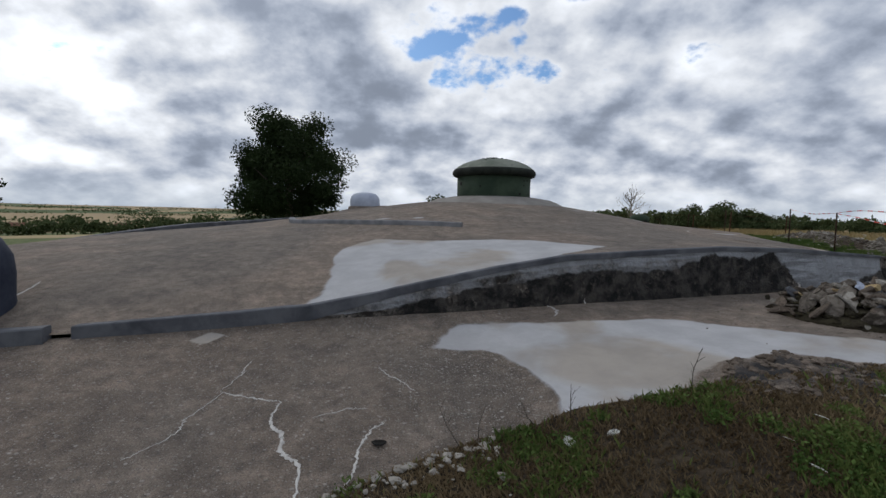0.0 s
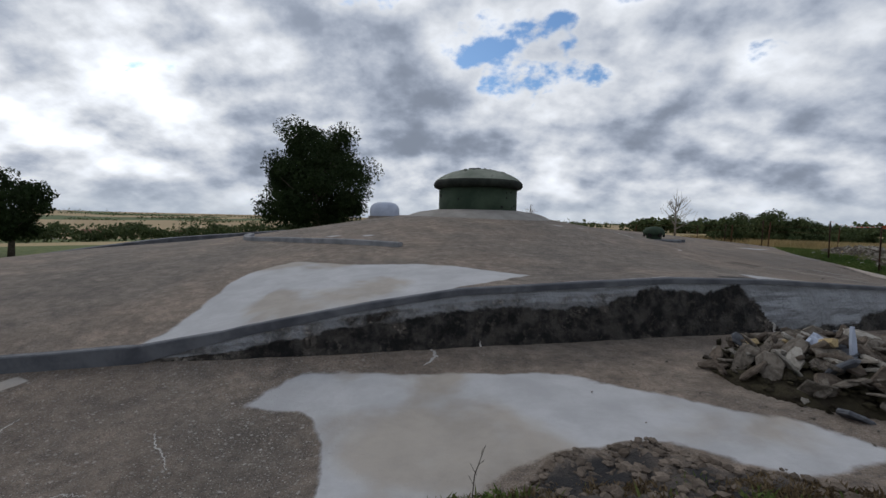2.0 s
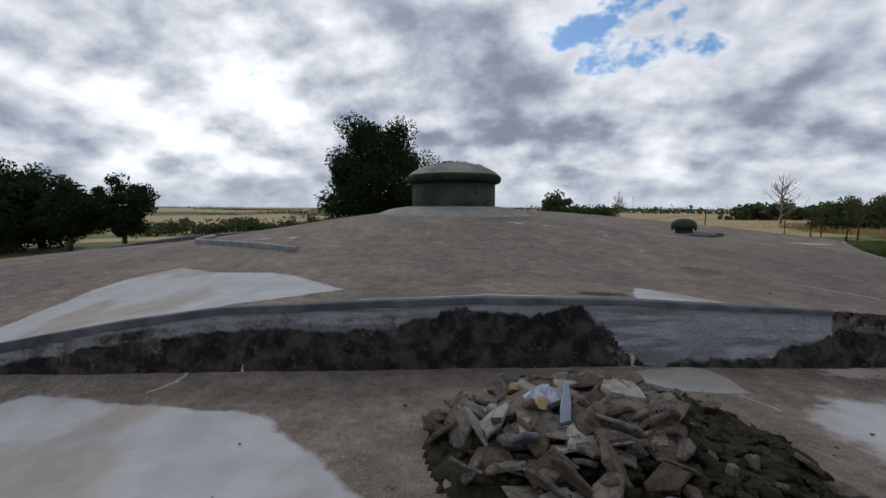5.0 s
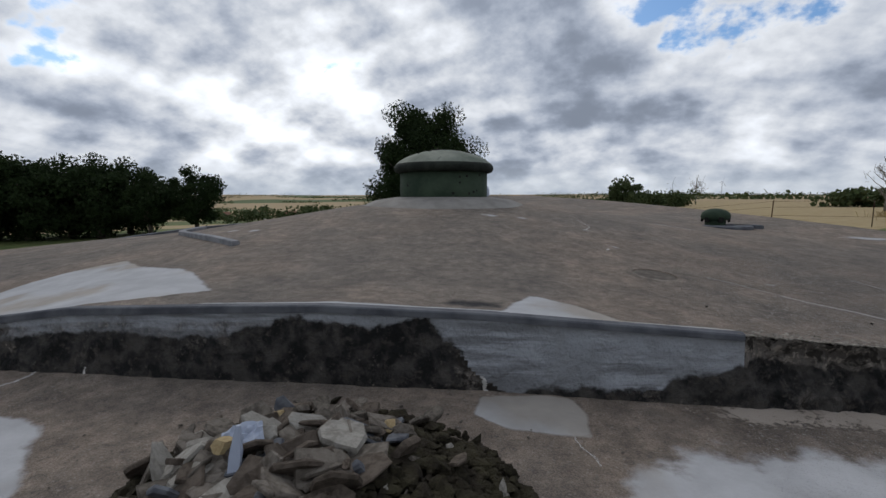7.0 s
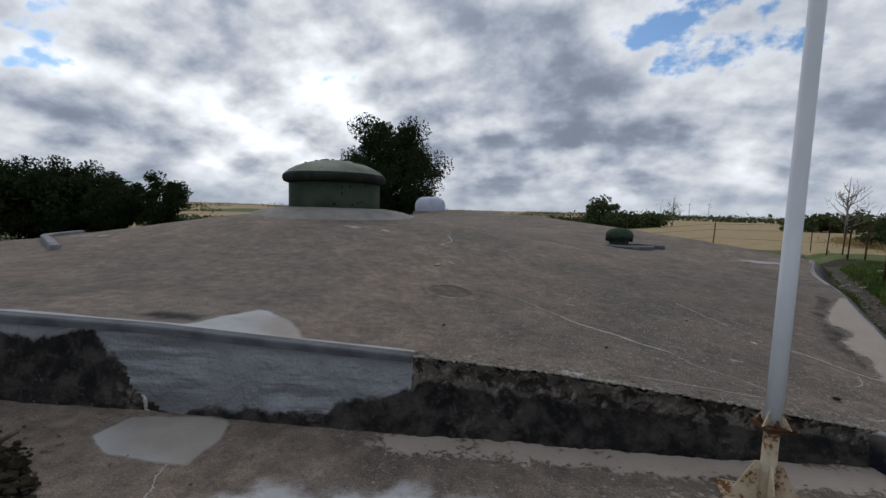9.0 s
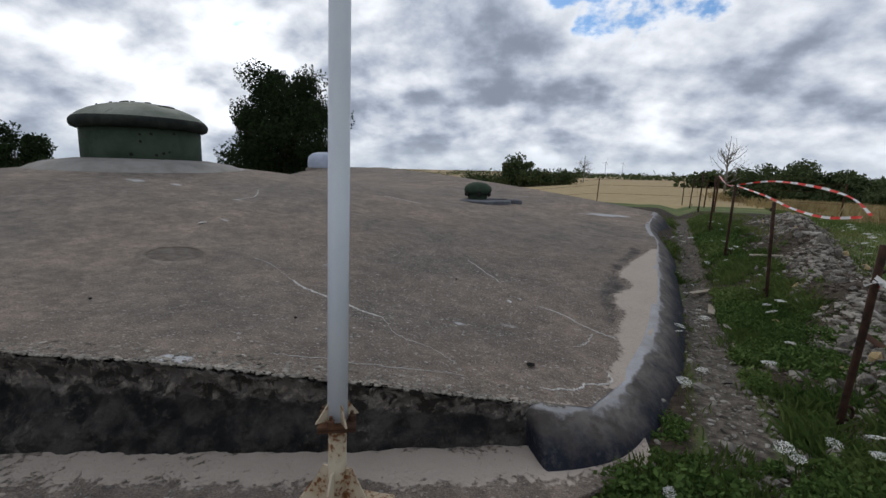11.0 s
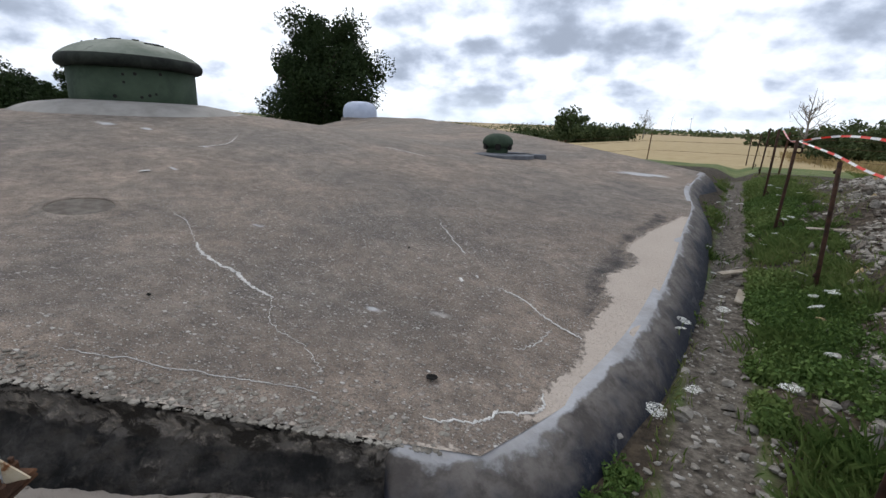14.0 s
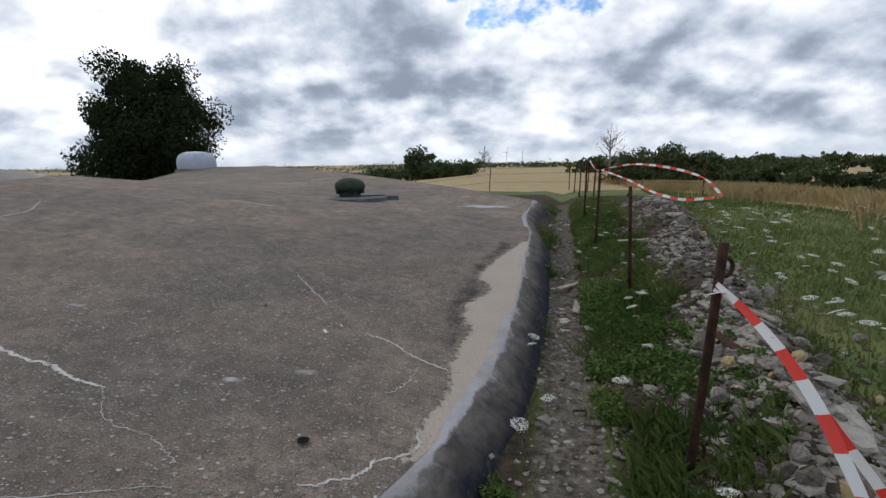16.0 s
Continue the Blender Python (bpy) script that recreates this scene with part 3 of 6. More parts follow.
dark = np.maximum(0.62 * inside(px, py, SPALL_UP, 0.3), 0.5 * inside(px, py, [(12.1, 10.0), (12.3, 11.4), (12.55, 12.9), (13.1, 14.6), (12.8, 14.9), (12.2, 13.2), (11.85, 11.5), (11.8, 10.2)], 0.3) * (tan_zone(px, py) < 0.4))
rim_band = np.clip(1.15 - (py - wall_line(px)) / (0.16 + 0.07 * ripple(px, py, 3.0)), 0, 1) * np.clip((px - 8.0) / 0.3, 0, 1)
tan = np.maximum(tan_zone(px, py), 0.47 * rim_band)
pz = pz - 0.02 * dark
roof_slab = grid_object("roof_slab", np.stack([px, py, pz], -1), MAT_SLAB, {"cement": cement, "bare": bare, "dark": dark, "tan": tan})
tagged(roof_slab, "domed weathered concrete bunker roof with pale cement repairs", "bunker roof", kind="structure")

# ---- rounded right edge, bitumen coated ----
line = spread([(11.22, 8.56), (11.45, 8.64), (11.66, 8.80), (11.88, 9.18)] + EDGE[1:], 160)
tang = np.gradient(line, axis=0)
tang /= np.linalg.norm(tang, axis=1)[:, None]
outw = np.stack([tang[:, 1], -tang[:, 0]], -1)
prof = [(-0.06, 0.0, 0.0), (0.0, -0.004, 0.12), (0.04, -0.02, 0.40), (0.11, -0.07, 0.55), (0.20, -0.15, 0.68), (0.29, -0.26, 0.86), (0.36, -0.39, 1.1), (0.41, -0.55, 1.2), (0.41, -1.4, 1.2)]
rows = []
grow = np.clip(np.arange(len(line)) / 6.0, 0, 1)
grow = grow * grow * (3 - 2 * grow)
for d, z, c in prof:
    q = line + outw * (d * grow - 0.03 * (1 - grow))[:, None]
    rows.append(np.concatenate([q, (roof(line[:, 0], line[:, 1]) + z + 0.003 - 0.04 * (1 - grow))[:, None]], 1))
bare_end = 1 - np.clip(np.arange(len(line)) / 16.0, 0, 1)[None]
coat = np.array([c for *_, c in prof])[:, None] * (1 - 0.25 * bare_end) + np.array([0.32 if c > 0.3 else 0.12 for *_, c in prof])[:, None] * bare_end ** 1.5
edge_pts = np.array(rows)
slab_edge = grid_object("slab_edge", edge_pts, MAT_EDGE, {"coat": coat})
tagged(slab_edge, "rounded concrete slab edge coated in worn black bitumen", "slab edge", kind="structure")

# ---- plain skirts that close the far and left sides ----
skirt = np.concatenate([spread(LEFT, 60), spread(BACK, 80)[1:]])
top_z = roof(skirt[:, 0], skirt[:, 1])
low = np.concatenate([skirt, (top_z - 3.2)[:, None]], 1)
high = np.concatenate([skirt, (top_z + 0.001)[:, None]], 1)
grid_skirt = grid_object("wall_back", np.array([high, low]), MAT_KERB)
tagged(grid_skirt, "plain concrete side of the bunker roof", "wall", kind="structure")

# ---- front wall ----
wx = np.concatenate([np.linspace(-3.4, 7.9, 320), np.linspace(7.93, 11.5, 420)])
wt, wf = wall_top(wx), wall_foot(wx)
levels = np.linspace(0, 1, 27)
broken = np.clip((wx - 7.95) / 0.25, 0, 1)         # the wall is spalled beyond the grey repair
tall = np.clip((wt - wf) / 0.5, 0, 1)
rows, masks = [], {"dark": [], "cement": []}
BLACK_LINE = lambda x: np.interp(x, [-4, -0.3, 0.6, 1.6, 2.4, 3.3, 4.4, 5.05, 5.45, 5.8, 5.98, 6.3, 7.5, 8.1, 9, 12], [0, 0.30, 0.55, 0.60, 0.66, 0.55, 0.86, 0.66, 0.82, 0.62, 0.30, 0.02, 0.26, 0.62, 0.58, 0.56])
for v in levels:
    rough = 0.035 * ripple(wx * 3, np.full_like(wx, v * 3), 2.0) * tall * np.sin(math.pi * min(v, 0.95)) + 0.012 * ripple(wx * 11, np.full_like(wx, v * 9), 2.0) * tall
    flat_v = np.full_like(wx, v)
    crumble = 0.030 * ripple(wx * 6, flat_v * 4, 2.0, 0.7) + 0.020 * ripple(wx * 17, flat_v * 11, 2.0, 1.9) + 0.012 * ripple(wx * 41, flat_v * 23, 2.0, 0.3)
    hollow = 0.07 * np.sin(math.pi * np.clip((v - 0.35) / 0.63, 0, 1)) ** 0.8
    rough = rough + broken * tall * (crumble * (0.4 + 0.6 * math.sin(math.pi * min(v, 0.9))) + hollow)
    y = wall_line(wx) - 0.10 * (1 - v) * tall - 0.02 + rough
    z = wf - 0.12 + (wt - wf + 0.12) * v + v ** 3 * broken * (0.018 * ripple(wx * 9, wx * 0, 2.0) + 0.014 * ripple(wx * 31, wx * 0, 2.0, 1.1) - 0.01)
    rows.append(np.stack([wx, y, z], -1))
    h = (z - wf) / np.maximum(wt - wf, 0.05)
    masks["dark"].append(np.clip(0.5 + (BLACK_LINE(wx) - h) * 2.2, 0.05, 0.66) * (wx > -0.5))
    masks["cement"].append(np.clip(np.where((wx > 5.3) & (wx < 8.05), 0.85, np.where(wx > 8.05, 0.0, np.where(h > 0.8, 0.5, 0.40))) * (h > BLACK_LINE(wx) - 0.1) + 0.1, 0, 1))
wall_rows = np.array(rows)
top_row = rows[-1].copy()
lip = top_row.copy(); lip[:, 1] += 0.04 - 0.015 * broken; lip[:, 2] = lip[:, 2] + 0.002 - broken * 0.025
inner = top_row.copy(); inner[:, 1] += 0.12; inner[:, 2] = roof(inner[:, 0], inner[:, 1]) - 0.03
for extra in (lip, inner):
    rows.append(extra)
    masks["dark"].append(np.full_like(wx, 0.0)); masks["cement"].append(np.where(wx < 8.05, 0.35, 0.0))
wall_front = grid_object("wall_front", np.array(rows), MAT_WALL, {n: np.array(v) for n, v in masks.items()})
tagged(wall_front, "low concrete retaining wall with black bitumen stains and grey patches", "wall", kind="structure")

for n, (x0, v0, v1, wide) in enumerate(((2.25, 0.12, 0.45, 0.03), (6.05, 0.15, 0.32, 0.08))):
    rs = np.random.RandomState(70 + n)
    col_i = int(np.argmin(np.abs(wx - x0)))
    vs = np.linspace(v0, v1, 16)
    face_y = np.array([np.interp(v, levels, wall_rows[:, col_i, 1]) for v in vs]) - 0.012
    face_z = np.array([np.interp(v, levels, wall_rows[:, col_i, 2]) for v in vs])
    drift = x0 + np.cumsum(rs.normal(0, 0.008, 16))
    half = wide * rs.uniform(0.3, 0.8, 16) / 2
    grid_object("lime_streak", np.array([np.stack([drift - half, face_y + 0.008, face_z], -1), np.stack([drift, face_y - 0.004, face_z], -1), np.stack([drift + half, face_y + 0.010, face_z], -1)]), MAT_LIME, parent=wall_front)

# ---- lower slab ----
ax_, v = np.meshgrid(np.linspace(-9, 12.0, 330), np.linspace(0, 1, 130))
reach = np.interp(ax_, [-9, 4.6, 5.4, 9.5, 10.9, 11.2, 11.5, 12.0], [4.2, 4.2, 5.6, 5.6, 1.2, 0.9, 0.6, 0.3])
ay_ = wall_line(ax_) + 0.02 - v * reach
az_ = apron_skin(ax_, ay_) - 0.5 * np.clip((v - 0.985) / 0.015, 0, 1) * 0.4
CEMENT_LOW = [(0.2, 4.6), (0.5, 5.2), (1.7, 5.14), (3.0, 5.15), (3.6, 4.75), (4.5, 4.15), (4.75, 3.7), (4.0, 3.5), (3.42, 3.93), (2.69, 3.8), (2.0, 3.4), (1.15, 3.25), (1.05, 3.8), (0.83, 4.39)]
CEMENT_SPOT = [(6.1, 6.45), (6.06, 6.75), (6.46, 7.0), (6.74, 7.05), (6.9, 6.8), (6.95, 6.5), (6.41, 6.36)]
CEMENT_FADE = [(7.1, 6.2), (7.5, 6.6), (8.3, 6.95), (9.2, 7.1), (9.3, 6.4), (8.4, 5.4), (7.3, 5.3)]
WET = [(5.0, 6.4), (6.1, 6.75), (6.9, 6.3), (6.6, 5.9), (5.5, 6.0)]
low_cement = np.maximum(inside(ax_, ay_, CEMENT_LOW, 0.35), np.maximum(inside(ax_, ay_, CEMENT_SPOT, 0.15), 0.72 * inside(ax_, ay_, CEMENT_FADE, 0.9)))
BROKEN = [(2.2, 3.25), (2.69, 3.72), (3.27, 3.88), (3.6, 3.62), (4.0, 3.45), (4.2, 3.0), (3.0, 2.9)]
low_dark = np.maximum(0.62 * inside(ax_, ay_, BROKEN, 0.25), 0.28 * inside(ax_, ay_, WET, 0.6))
# slightly darker strip along the wall's foot
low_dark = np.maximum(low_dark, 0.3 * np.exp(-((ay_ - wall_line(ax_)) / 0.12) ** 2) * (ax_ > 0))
az_ = az_ + (0.035 + 0.05 * ripple(ax_, ay_, 9.0) + 0.03 * ripple(ax_, ay_, 21.0)) * inside(ax_, ay_, BROKEN, 0.2)
ROUGH = [(-0.2, 4.3), (0.23, 4.55), (0.69, 4.58), (1.02, 4.04), (1.14, 3.5), (0.93, 3.29), (0.47, 3.2), (-0.03, 3.4)]
scar = inside(ax_, ay_, ROUGH, 0.22)
low_dark = np.maximum(low_dark, 0.30 * scar)
low_cement = np.maximum(low_cement * (1 - scar), inside(ax_, ay_, [(-2.25, 4.78), (-2.1, 4.97), (-1.93, 4.9), (-2.06, 4.66)], 0.1))
az_ = az_ + (0.012 * ripple(ax_, ay_, 11.0) - 0.012) * scar
low_tan = 0.70 * np.exp(-((ay_ - wall_line(ax_) + 0.22) / 0.30) ** 2) * np.clip((ax_ - 7.0) / 1.2, 0, 1)
low_tan = np.maximum(low_tan, 0.6 * np.exp(-((ax_ - 10.4) / 0.7) ** 2 - ((ay_ - 7.5) / 0.35) ** 2))
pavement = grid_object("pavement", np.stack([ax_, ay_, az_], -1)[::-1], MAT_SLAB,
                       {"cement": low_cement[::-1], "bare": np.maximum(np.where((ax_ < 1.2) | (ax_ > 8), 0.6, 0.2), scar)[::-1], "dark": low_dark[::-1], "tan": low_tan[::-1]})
tagged(pavement, "lower concrete slab with white cement repairs, damp stains and a darker strip along the wall", "concrete slab", kind="structure")

# ---- the turret ----
turret = thing("gun_turret", pose(*TURRET, 2.12), "retractable steel gun turret painted weathered green on the bunker roof", "gun turret")
part("collar", lathe([(2.3, -0.32), (1.95, -0.13), (1.75, -0.06), (1.27, 0.015), (1.19, 0.015), (1.17, -0.1)], 72), MAT_COLLAR, turret, "concrete ring round the turret", True)
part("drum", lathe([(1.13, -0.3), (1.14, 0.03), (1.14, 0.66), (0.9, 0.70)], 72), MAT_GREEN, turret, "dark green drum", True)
part("rim", lathe([(1.10, 0.63), (1.20, 0.63), (1.27, 0.66), (1.30, 0.72), (1.295, 0.79), (1.25, 0.855), (1.16, 0.89)], 72), MAT_RIM, turret, "rounded weathered rim, its colour darkened for shade", True)
part("cap", lathe([(1.252, 0.852), (1.14, 0.945), (0.98, 1.035), (0.78, 1.115), (0.55, 1.175), (0.30, 1.215), (0, 1.23)], 72), MAT_CAP, turret, "chalky green domed cap, toned paler for light from above", True)
random.seed(4)
for n in range(11):                                  # shallow dark pockets in the cap
    a, f = random.uniform(3.6, 6.5), random.uniform(0.25, 0.85)
    z = float(np.interp(f, [0.3, 0.55, 0.78, 0.98], [1.215, 1.175, 1.115, 1.035]))
    wide = (0.13, 0.03, 0.04, 0.12, 0.035, 0.03, 0.045, 0.03, 0.04, 0.035, 0.03)[n]
    bm = lathe([(0, 0.004), (wide * 0.7, 0.006), (wide, 0.0), (wide * 0.9, -0.02)], 12)
    bm.transform(pose(f * math.cos(a), f * math.sin(a), z + 0.014, 0, 0, math.degrees(a)) @ pose(0, 0, 0, 0, 22 * f, 0) @ Matrix.Diagonal((0.6, 1.4, 1, 1)))
    part("pocket", bm, MAT_HOLE, turret, "dark hole in the cap")
for a, z, w in ((5.45, 0.5, 0.025), (5.45, 0.36, 0.025), (5.3, 0.1, 0.035), (5.62, 0.52, 0.03), (5.68, 0.1, 0.028), (5.8, 0.14, 0.03), (5.9, 0.17, 0.022), (6.0, 0.55, 0.03), (4.2, 0.3, 0.025), (3.5, 0.4, 0.06)):
    bm = lathe([(0, 0.006), (w, 0.004), (w, -0.02)], 10)
    bm.transform(pose(1.142 * math.cos(a), 1.142 * math.sin(a), z, 0, 90, math.degrees(a)))
    part("bullet_mark", bm, MAT_HOLE, turret, "dark pit in the drum")


def on_roof(x, y, dz=0.0):
    return float(roof(np.array(float(x)), np.array(float(y)))) + dz


def on_apron(x, y, dz=0.0):
    return float(apron(np.array(float(x)), np.array(float(y)))) + dz


def on_land(x, y, dz=0.0):
    return float(land(np.array([float(x)]), np.array([float(y)]))[0]) + dz


# ---- cupola, bells ----
def cupola():
    c = thing("observation_cupola", pose(9.35, 18.9, on_roof(9.35, 18.9, -0.05)), "small green steel cupola with dark vision slots on a concrete plinth", "cupola")
    part("plinth", lathe([(0, -0.1), (0.95, -0.1), (0.95, 0.05), (0.9, 0.07), (0, 0.07)], 40), MAT_KERB, c, "low round concrete plinth")
    part("step", box((1.3, 0.5, 0.14), (0.55, 0.2, 0.0), 0.015, (0, 0, 12)), MAT_KERB, c, "flat concrete step")
    part("stem", lathe([(0.27, 0.0), (0.27, 0.2), (0.30, 0.24)], 32), MAT_GREEN, c, "", True)
    part("dome", lathe([(0.28, 0.20), (0.36, 0.24), (0.39, 0.32), (0.36, 0.42), (0.26, 0.50), (0.13, 0.54), (0, 0.55)], 40, 0.02), MAT_GREEN, c, "mossy rounded dome", True)
    for a in (225, 285, 345, 45, 105, 165):
        bm = box((0.06, 0.14, 0.17), (0.345, 0, 0.235), 0.015)
        bm.transform(pose(0, 0, 0, 0, 0, a))
        part("vision_slot", bm, MAT_HOLE, c, "dark vision slot")


cupola()
far_bell = thing("armoured_bell", pose(*BELL, on_roof(*BELL, -0.12)), "pale blue grey rounded steel bell on a concrete mound", "armoured bell")
part("shell", lathe([(1.06, 0.0), (1.10, 0.25), (1.09, 0.6), (1.0, 0.86), (0.8, 1.03), (0.5, 1.12), (0, 1.15)], 56), MAT_BLUE, far_bell, "", True)
part("foot", lathe([(1.25, -0.2), (1.22, 0.06), (1.08, 0.10)], 56), MAT_SLAB, far_bell, "concrete foot ring", True)
near_bell = thing("observation_bell", pose(-4.92, 5.17, on_roof(-4.92, 5.17, -0.1)), "dark blue grey steel observation bell standing on the slab", "armoured bell")
part("shell", lathe([(0.58, 0.0), (0.56, 0.25), (0.57, 0.52), (0.55, 0.72), (0.46, 0.90), (0.29, 1.01), (0, 1.06)], 56), MAT_NAVY, near_bell, "", True)
bm = box((0.02, 0.62, 0.05), (0.565, 0, 0.58), 0.004)
bm.transform(pose(0, 0, 0, 0, 0, -62))
part("slot_cover", bm, MAT_BLUE, near_bell, "pale slot cover")
part("foot", lathe([(0.66, -0.2), (0.64, 0.05), (0.57, 0.08)], 48), MAT_KERB, near_bell, "", True)


# ---- kerbs ----
def kerb(name, anchors, base, width, height, label, mat=None, count=60, drop=0.1):
    """A coated kerb run along the anchors on the surface base."""
    l = spread(anchors, count)
    t = np.gradient(l, axis=0)
    t /= np.linalg.norm(t, axis=1)[:, None]
    o = np.stack([t[:, 1], -t[:, 0]], -1)
    z = base(l[:, 0], l[:, 1]) + 0.004 * ripple(l[:, 0], l[:, 1], 3)
    bev = min(0.015, height / 4)
    ring = [(width / 2, -drop), (width / 2, height - bev), (width / 2 - bev, height), (-width / 2 + bev, height), (-width / 2, height - bev), (-width / 2, -drop)]
    pts = np.array([np.concatenate([l + o * d, (z + h)[:, None]], 1) for d, h in ring])
    n, c = pts.shape[:2]
    idx = np.arange(n * c).reshape(n, c)
    faces = [f for a in range(n - 1) for f in np.stack([idx[a, :-1], idx[a, 1:], idx[a + 1, 1:], idx[a + 1, :-1]], -1).tolist()]
    faces += [[idx[0, e], idx[1, e], idx[4, e], idx[5, e]] for e in (0, -1)] + [[idx[1, e], idx[2, e], idx[3, e], idx[4, e]] for e in (0, -1)]
    return tagged(mesh_object(name, pts.reshape(-1, 3), faces, mat or MAT_KERB), label, "kerb")


xs = (-7.9, -6.5, -5.0, -3.62)
kerb("kerb", [(x, float(wall_line(x)) - 0.02) for x in xs], roof, 0.16, 0.10, "short dark coated kerb at the slab's front edge")
kerb("kerb", [(-3.05, 11.9), (-2.65, 10.95), (-1.0, 10.05), (0.93, 9.12)], roof, 0.14, 0.085, "low grey kerb lying across the domed roof", MAT_PALEKERB)
kerb("edge_kerb", [(x + 0.05, y) for x, y in LEFT], roof, 0.30, 0.17, "dark coated kerb along the roof's far edge", count=120)

# dark coping that runs along the wall's top and thins towards the grey repair
cx = np.linspace(-3.4, 8.05, 240)
ct, depth = wall_top(cx), np.interp(cx, [-3.4, -1.5, -0.6, 1, 4, 8.05], [0.13, 0.13, 0.10, 0.065, 0.06, 0.045])
lift = np.interp(cx, [-3.4, -1.4, -0.4, 8.05], [0.085, 0.075, 0.012, 0.006])
cy = wall_line(cx) - 0.045
ring = [(0.0, -depth), (0.0, lift - 0.012), (0.012, lift), (0.12, lift), (0.14, lift - 0.012), (0.15, lift * 0 - 0.06)]
pts = np.array([np.stack([cx, cy + d, ct + h], -1) for d, h in ring])
n, c = pts.shape[:2]
idx = np.arange(n * c).reshape(n, c)
faces = [f for a in range(n - 1) for f in np.stack([idx[a, :-1], idx[a, 1:], idx[a + 1, 1:], idx[a + 1, :-1]], -1).tolist()]
faces += [[idx[0, e], idx[1, e], idx[4, e], idx[5, e]] for e in (0, -1)]
tagged(mesh_object("coping", pts.reshape(-1, 3), faces, MAT_KERB), "dark grey coated coping along the retaining wall's top", "coping", kind="structure")


# ---- lime-filled cracks, pits ----
def crack(anchors, surface, width, seed, owner):
    rnd = np.random.RandomState(seed)
    l = spread([(x, y) for x, y in anchors], 14 * len(anchors))
    l = l + np.cumsum(rnd.normal(0, 0.006, l.shape), 0) * 0.6 + rnd.normal(0, 0.006, l.shape)
    t = np.gradient(l, axis=0)
    t /= np.linalg.norm(t, axis=1)[:, None] + 1e-9
    o = np.stack([t[:, 1], -t[:, 0]], -1)
    w = 0.72 * width * (0.3 + 0.65 * rnd.rand(len(l)) ** 0.8) * np.sin(np.linspace(0.12, math.pi - 0.12, len(l))) ** 0.6
    rows = []
    for f, h in ((-1, -0.003), (-0.5, 0.0), (0.5, 0.0), (1, -0.003)):
        q = l + o * (w * f / 2)[:, None]
        rows.append(np.concatenate([q, (surface(q[:, 0], q[:, 1]) + 0.005 + h)[:, None]], 1))
    grid_object("lime_crack", np.array(rows), MAT_LIME, parent=owner)


for n, (line_, wide) in enumerate((
        ([(8.84, 9.91), (9.02, 9.79), (9.28, 9.68), (9.51, 9.64), (9.76, 9.51), (9.96, 9.45)], 0.06), ([(9.96, 9.45), (10.2, 9.14), (10.46, 9.03), (10.72, 8.83)], 0.009),
        ([(8.12, 10.36), (8.4, 10.25), (8.84, 9.91)], 0.008), ([(11.25, 10.65), (11.48, 10.55), (11.79, 10.25), (12.0, 10.12)], 0.035),
        ([(11.76, 10.18), (11.68, 9.9), (11.57, 9.71)], 0.012), ([(10.26, 12.03), (10.52, 11.62), (10.78, 11.25)], 0.026),
        ([(11.3, 8.83), (11.53, 8.92), (11.62, 9.07), (11.79, 9.2), (11.83, 9.39)], 0.035), ([(7.63, 16.0), (8.1, 16.02), (8.47, 15.98)], 0.05),
        ([(-4.65, 5.45), (-4.58, 5.75), (-4.66, 6.1)], 0.05), ([(6.0, 13.6), (6.3, 13.0), (6.25, 12.5)], 0.02), ([(9.6, 8.35), (10.2, 8.52), (10.8, 8.75)], 0.010))):
    crack(line_, roof_skin, wide, 20 + n, roof_slab)
for n, (line_, wide) in enumerate((
        ([(-1.9, 3.1), (-1.68, 3.34), (-1.69, 3.53), (-1.58, 3.87)], 0.02), ([(-1.58, 3.87), (-1.26, 3.76), (-1.05, 3.72)], 0.03),
        ([(-1.05, 3.72), (-1.06, 3.45), (-0.95, 3.3), (-0.92, 3.12), (-0.77, 2.99), (-0.69, 2.6)], 0.055), ([(-0.46, 2.7), (-0.38, 2.93), (-0.35, 3.25), (-0.3, 3.39), (-0.23, 3.43)], 0.035),
        ([(-0.3, 4.24), (-0.14, 4.07), (0.06, 3.88)], 0.02), ([(-1.56, 3.9), (-1.5, 4.16), (-1.51, 4.35)], 0.018), ([(-0.75, 3.5), (-0.5, 3.6), (-0.35, 3.62)], 0.014),
        ([(1.72, 5.80), (1.76, 5.68), (1.74, 5.5), (1.66, 5.34)], 0.06), ([(6.85, 6.45), (7.0, 6.25), (7.08, 6.1)], 0.016))):
    crack(line_, apron_skin, wide, 50 + n, pavement)
for x, y, w in ((11.23, 9.14, 0.028), (7.9, 8.6, 0.012), (10.3, 11.0, 0.010), (9.4, 9.0, 0.012)):
    bm = lathe([(0, -0.01), (w * 0.7, -0.004), (w, 0.006), (w * 1.15, 0.0)], 14, 0.12)
    bm.transform(pose(x, y, on_roof(x, y, 0.014)))
    part("pit", bm, MAT_HOLE, roof_slab, "dark knocked-out pit")
bm = lathe([(0, -0.01), (0.03, -0.004), (0.042, 0.006), (0.05, 0.0)], 14, 0.2)
bm.transform(pose(-0.22, 3.2, on_apron(-0.22, 3.2, 0.014)))
part("pit", bm, MAT_HOLE, pavement, "dark knocked-out pit")
slope_x, slope_y = (on_roof(7.65, 9.95) - on_roof(7.25, 9.95)) / 0.4, (on_roof(7.45, 10.15) - on_roof(7.45, 9.75)) / 0.4
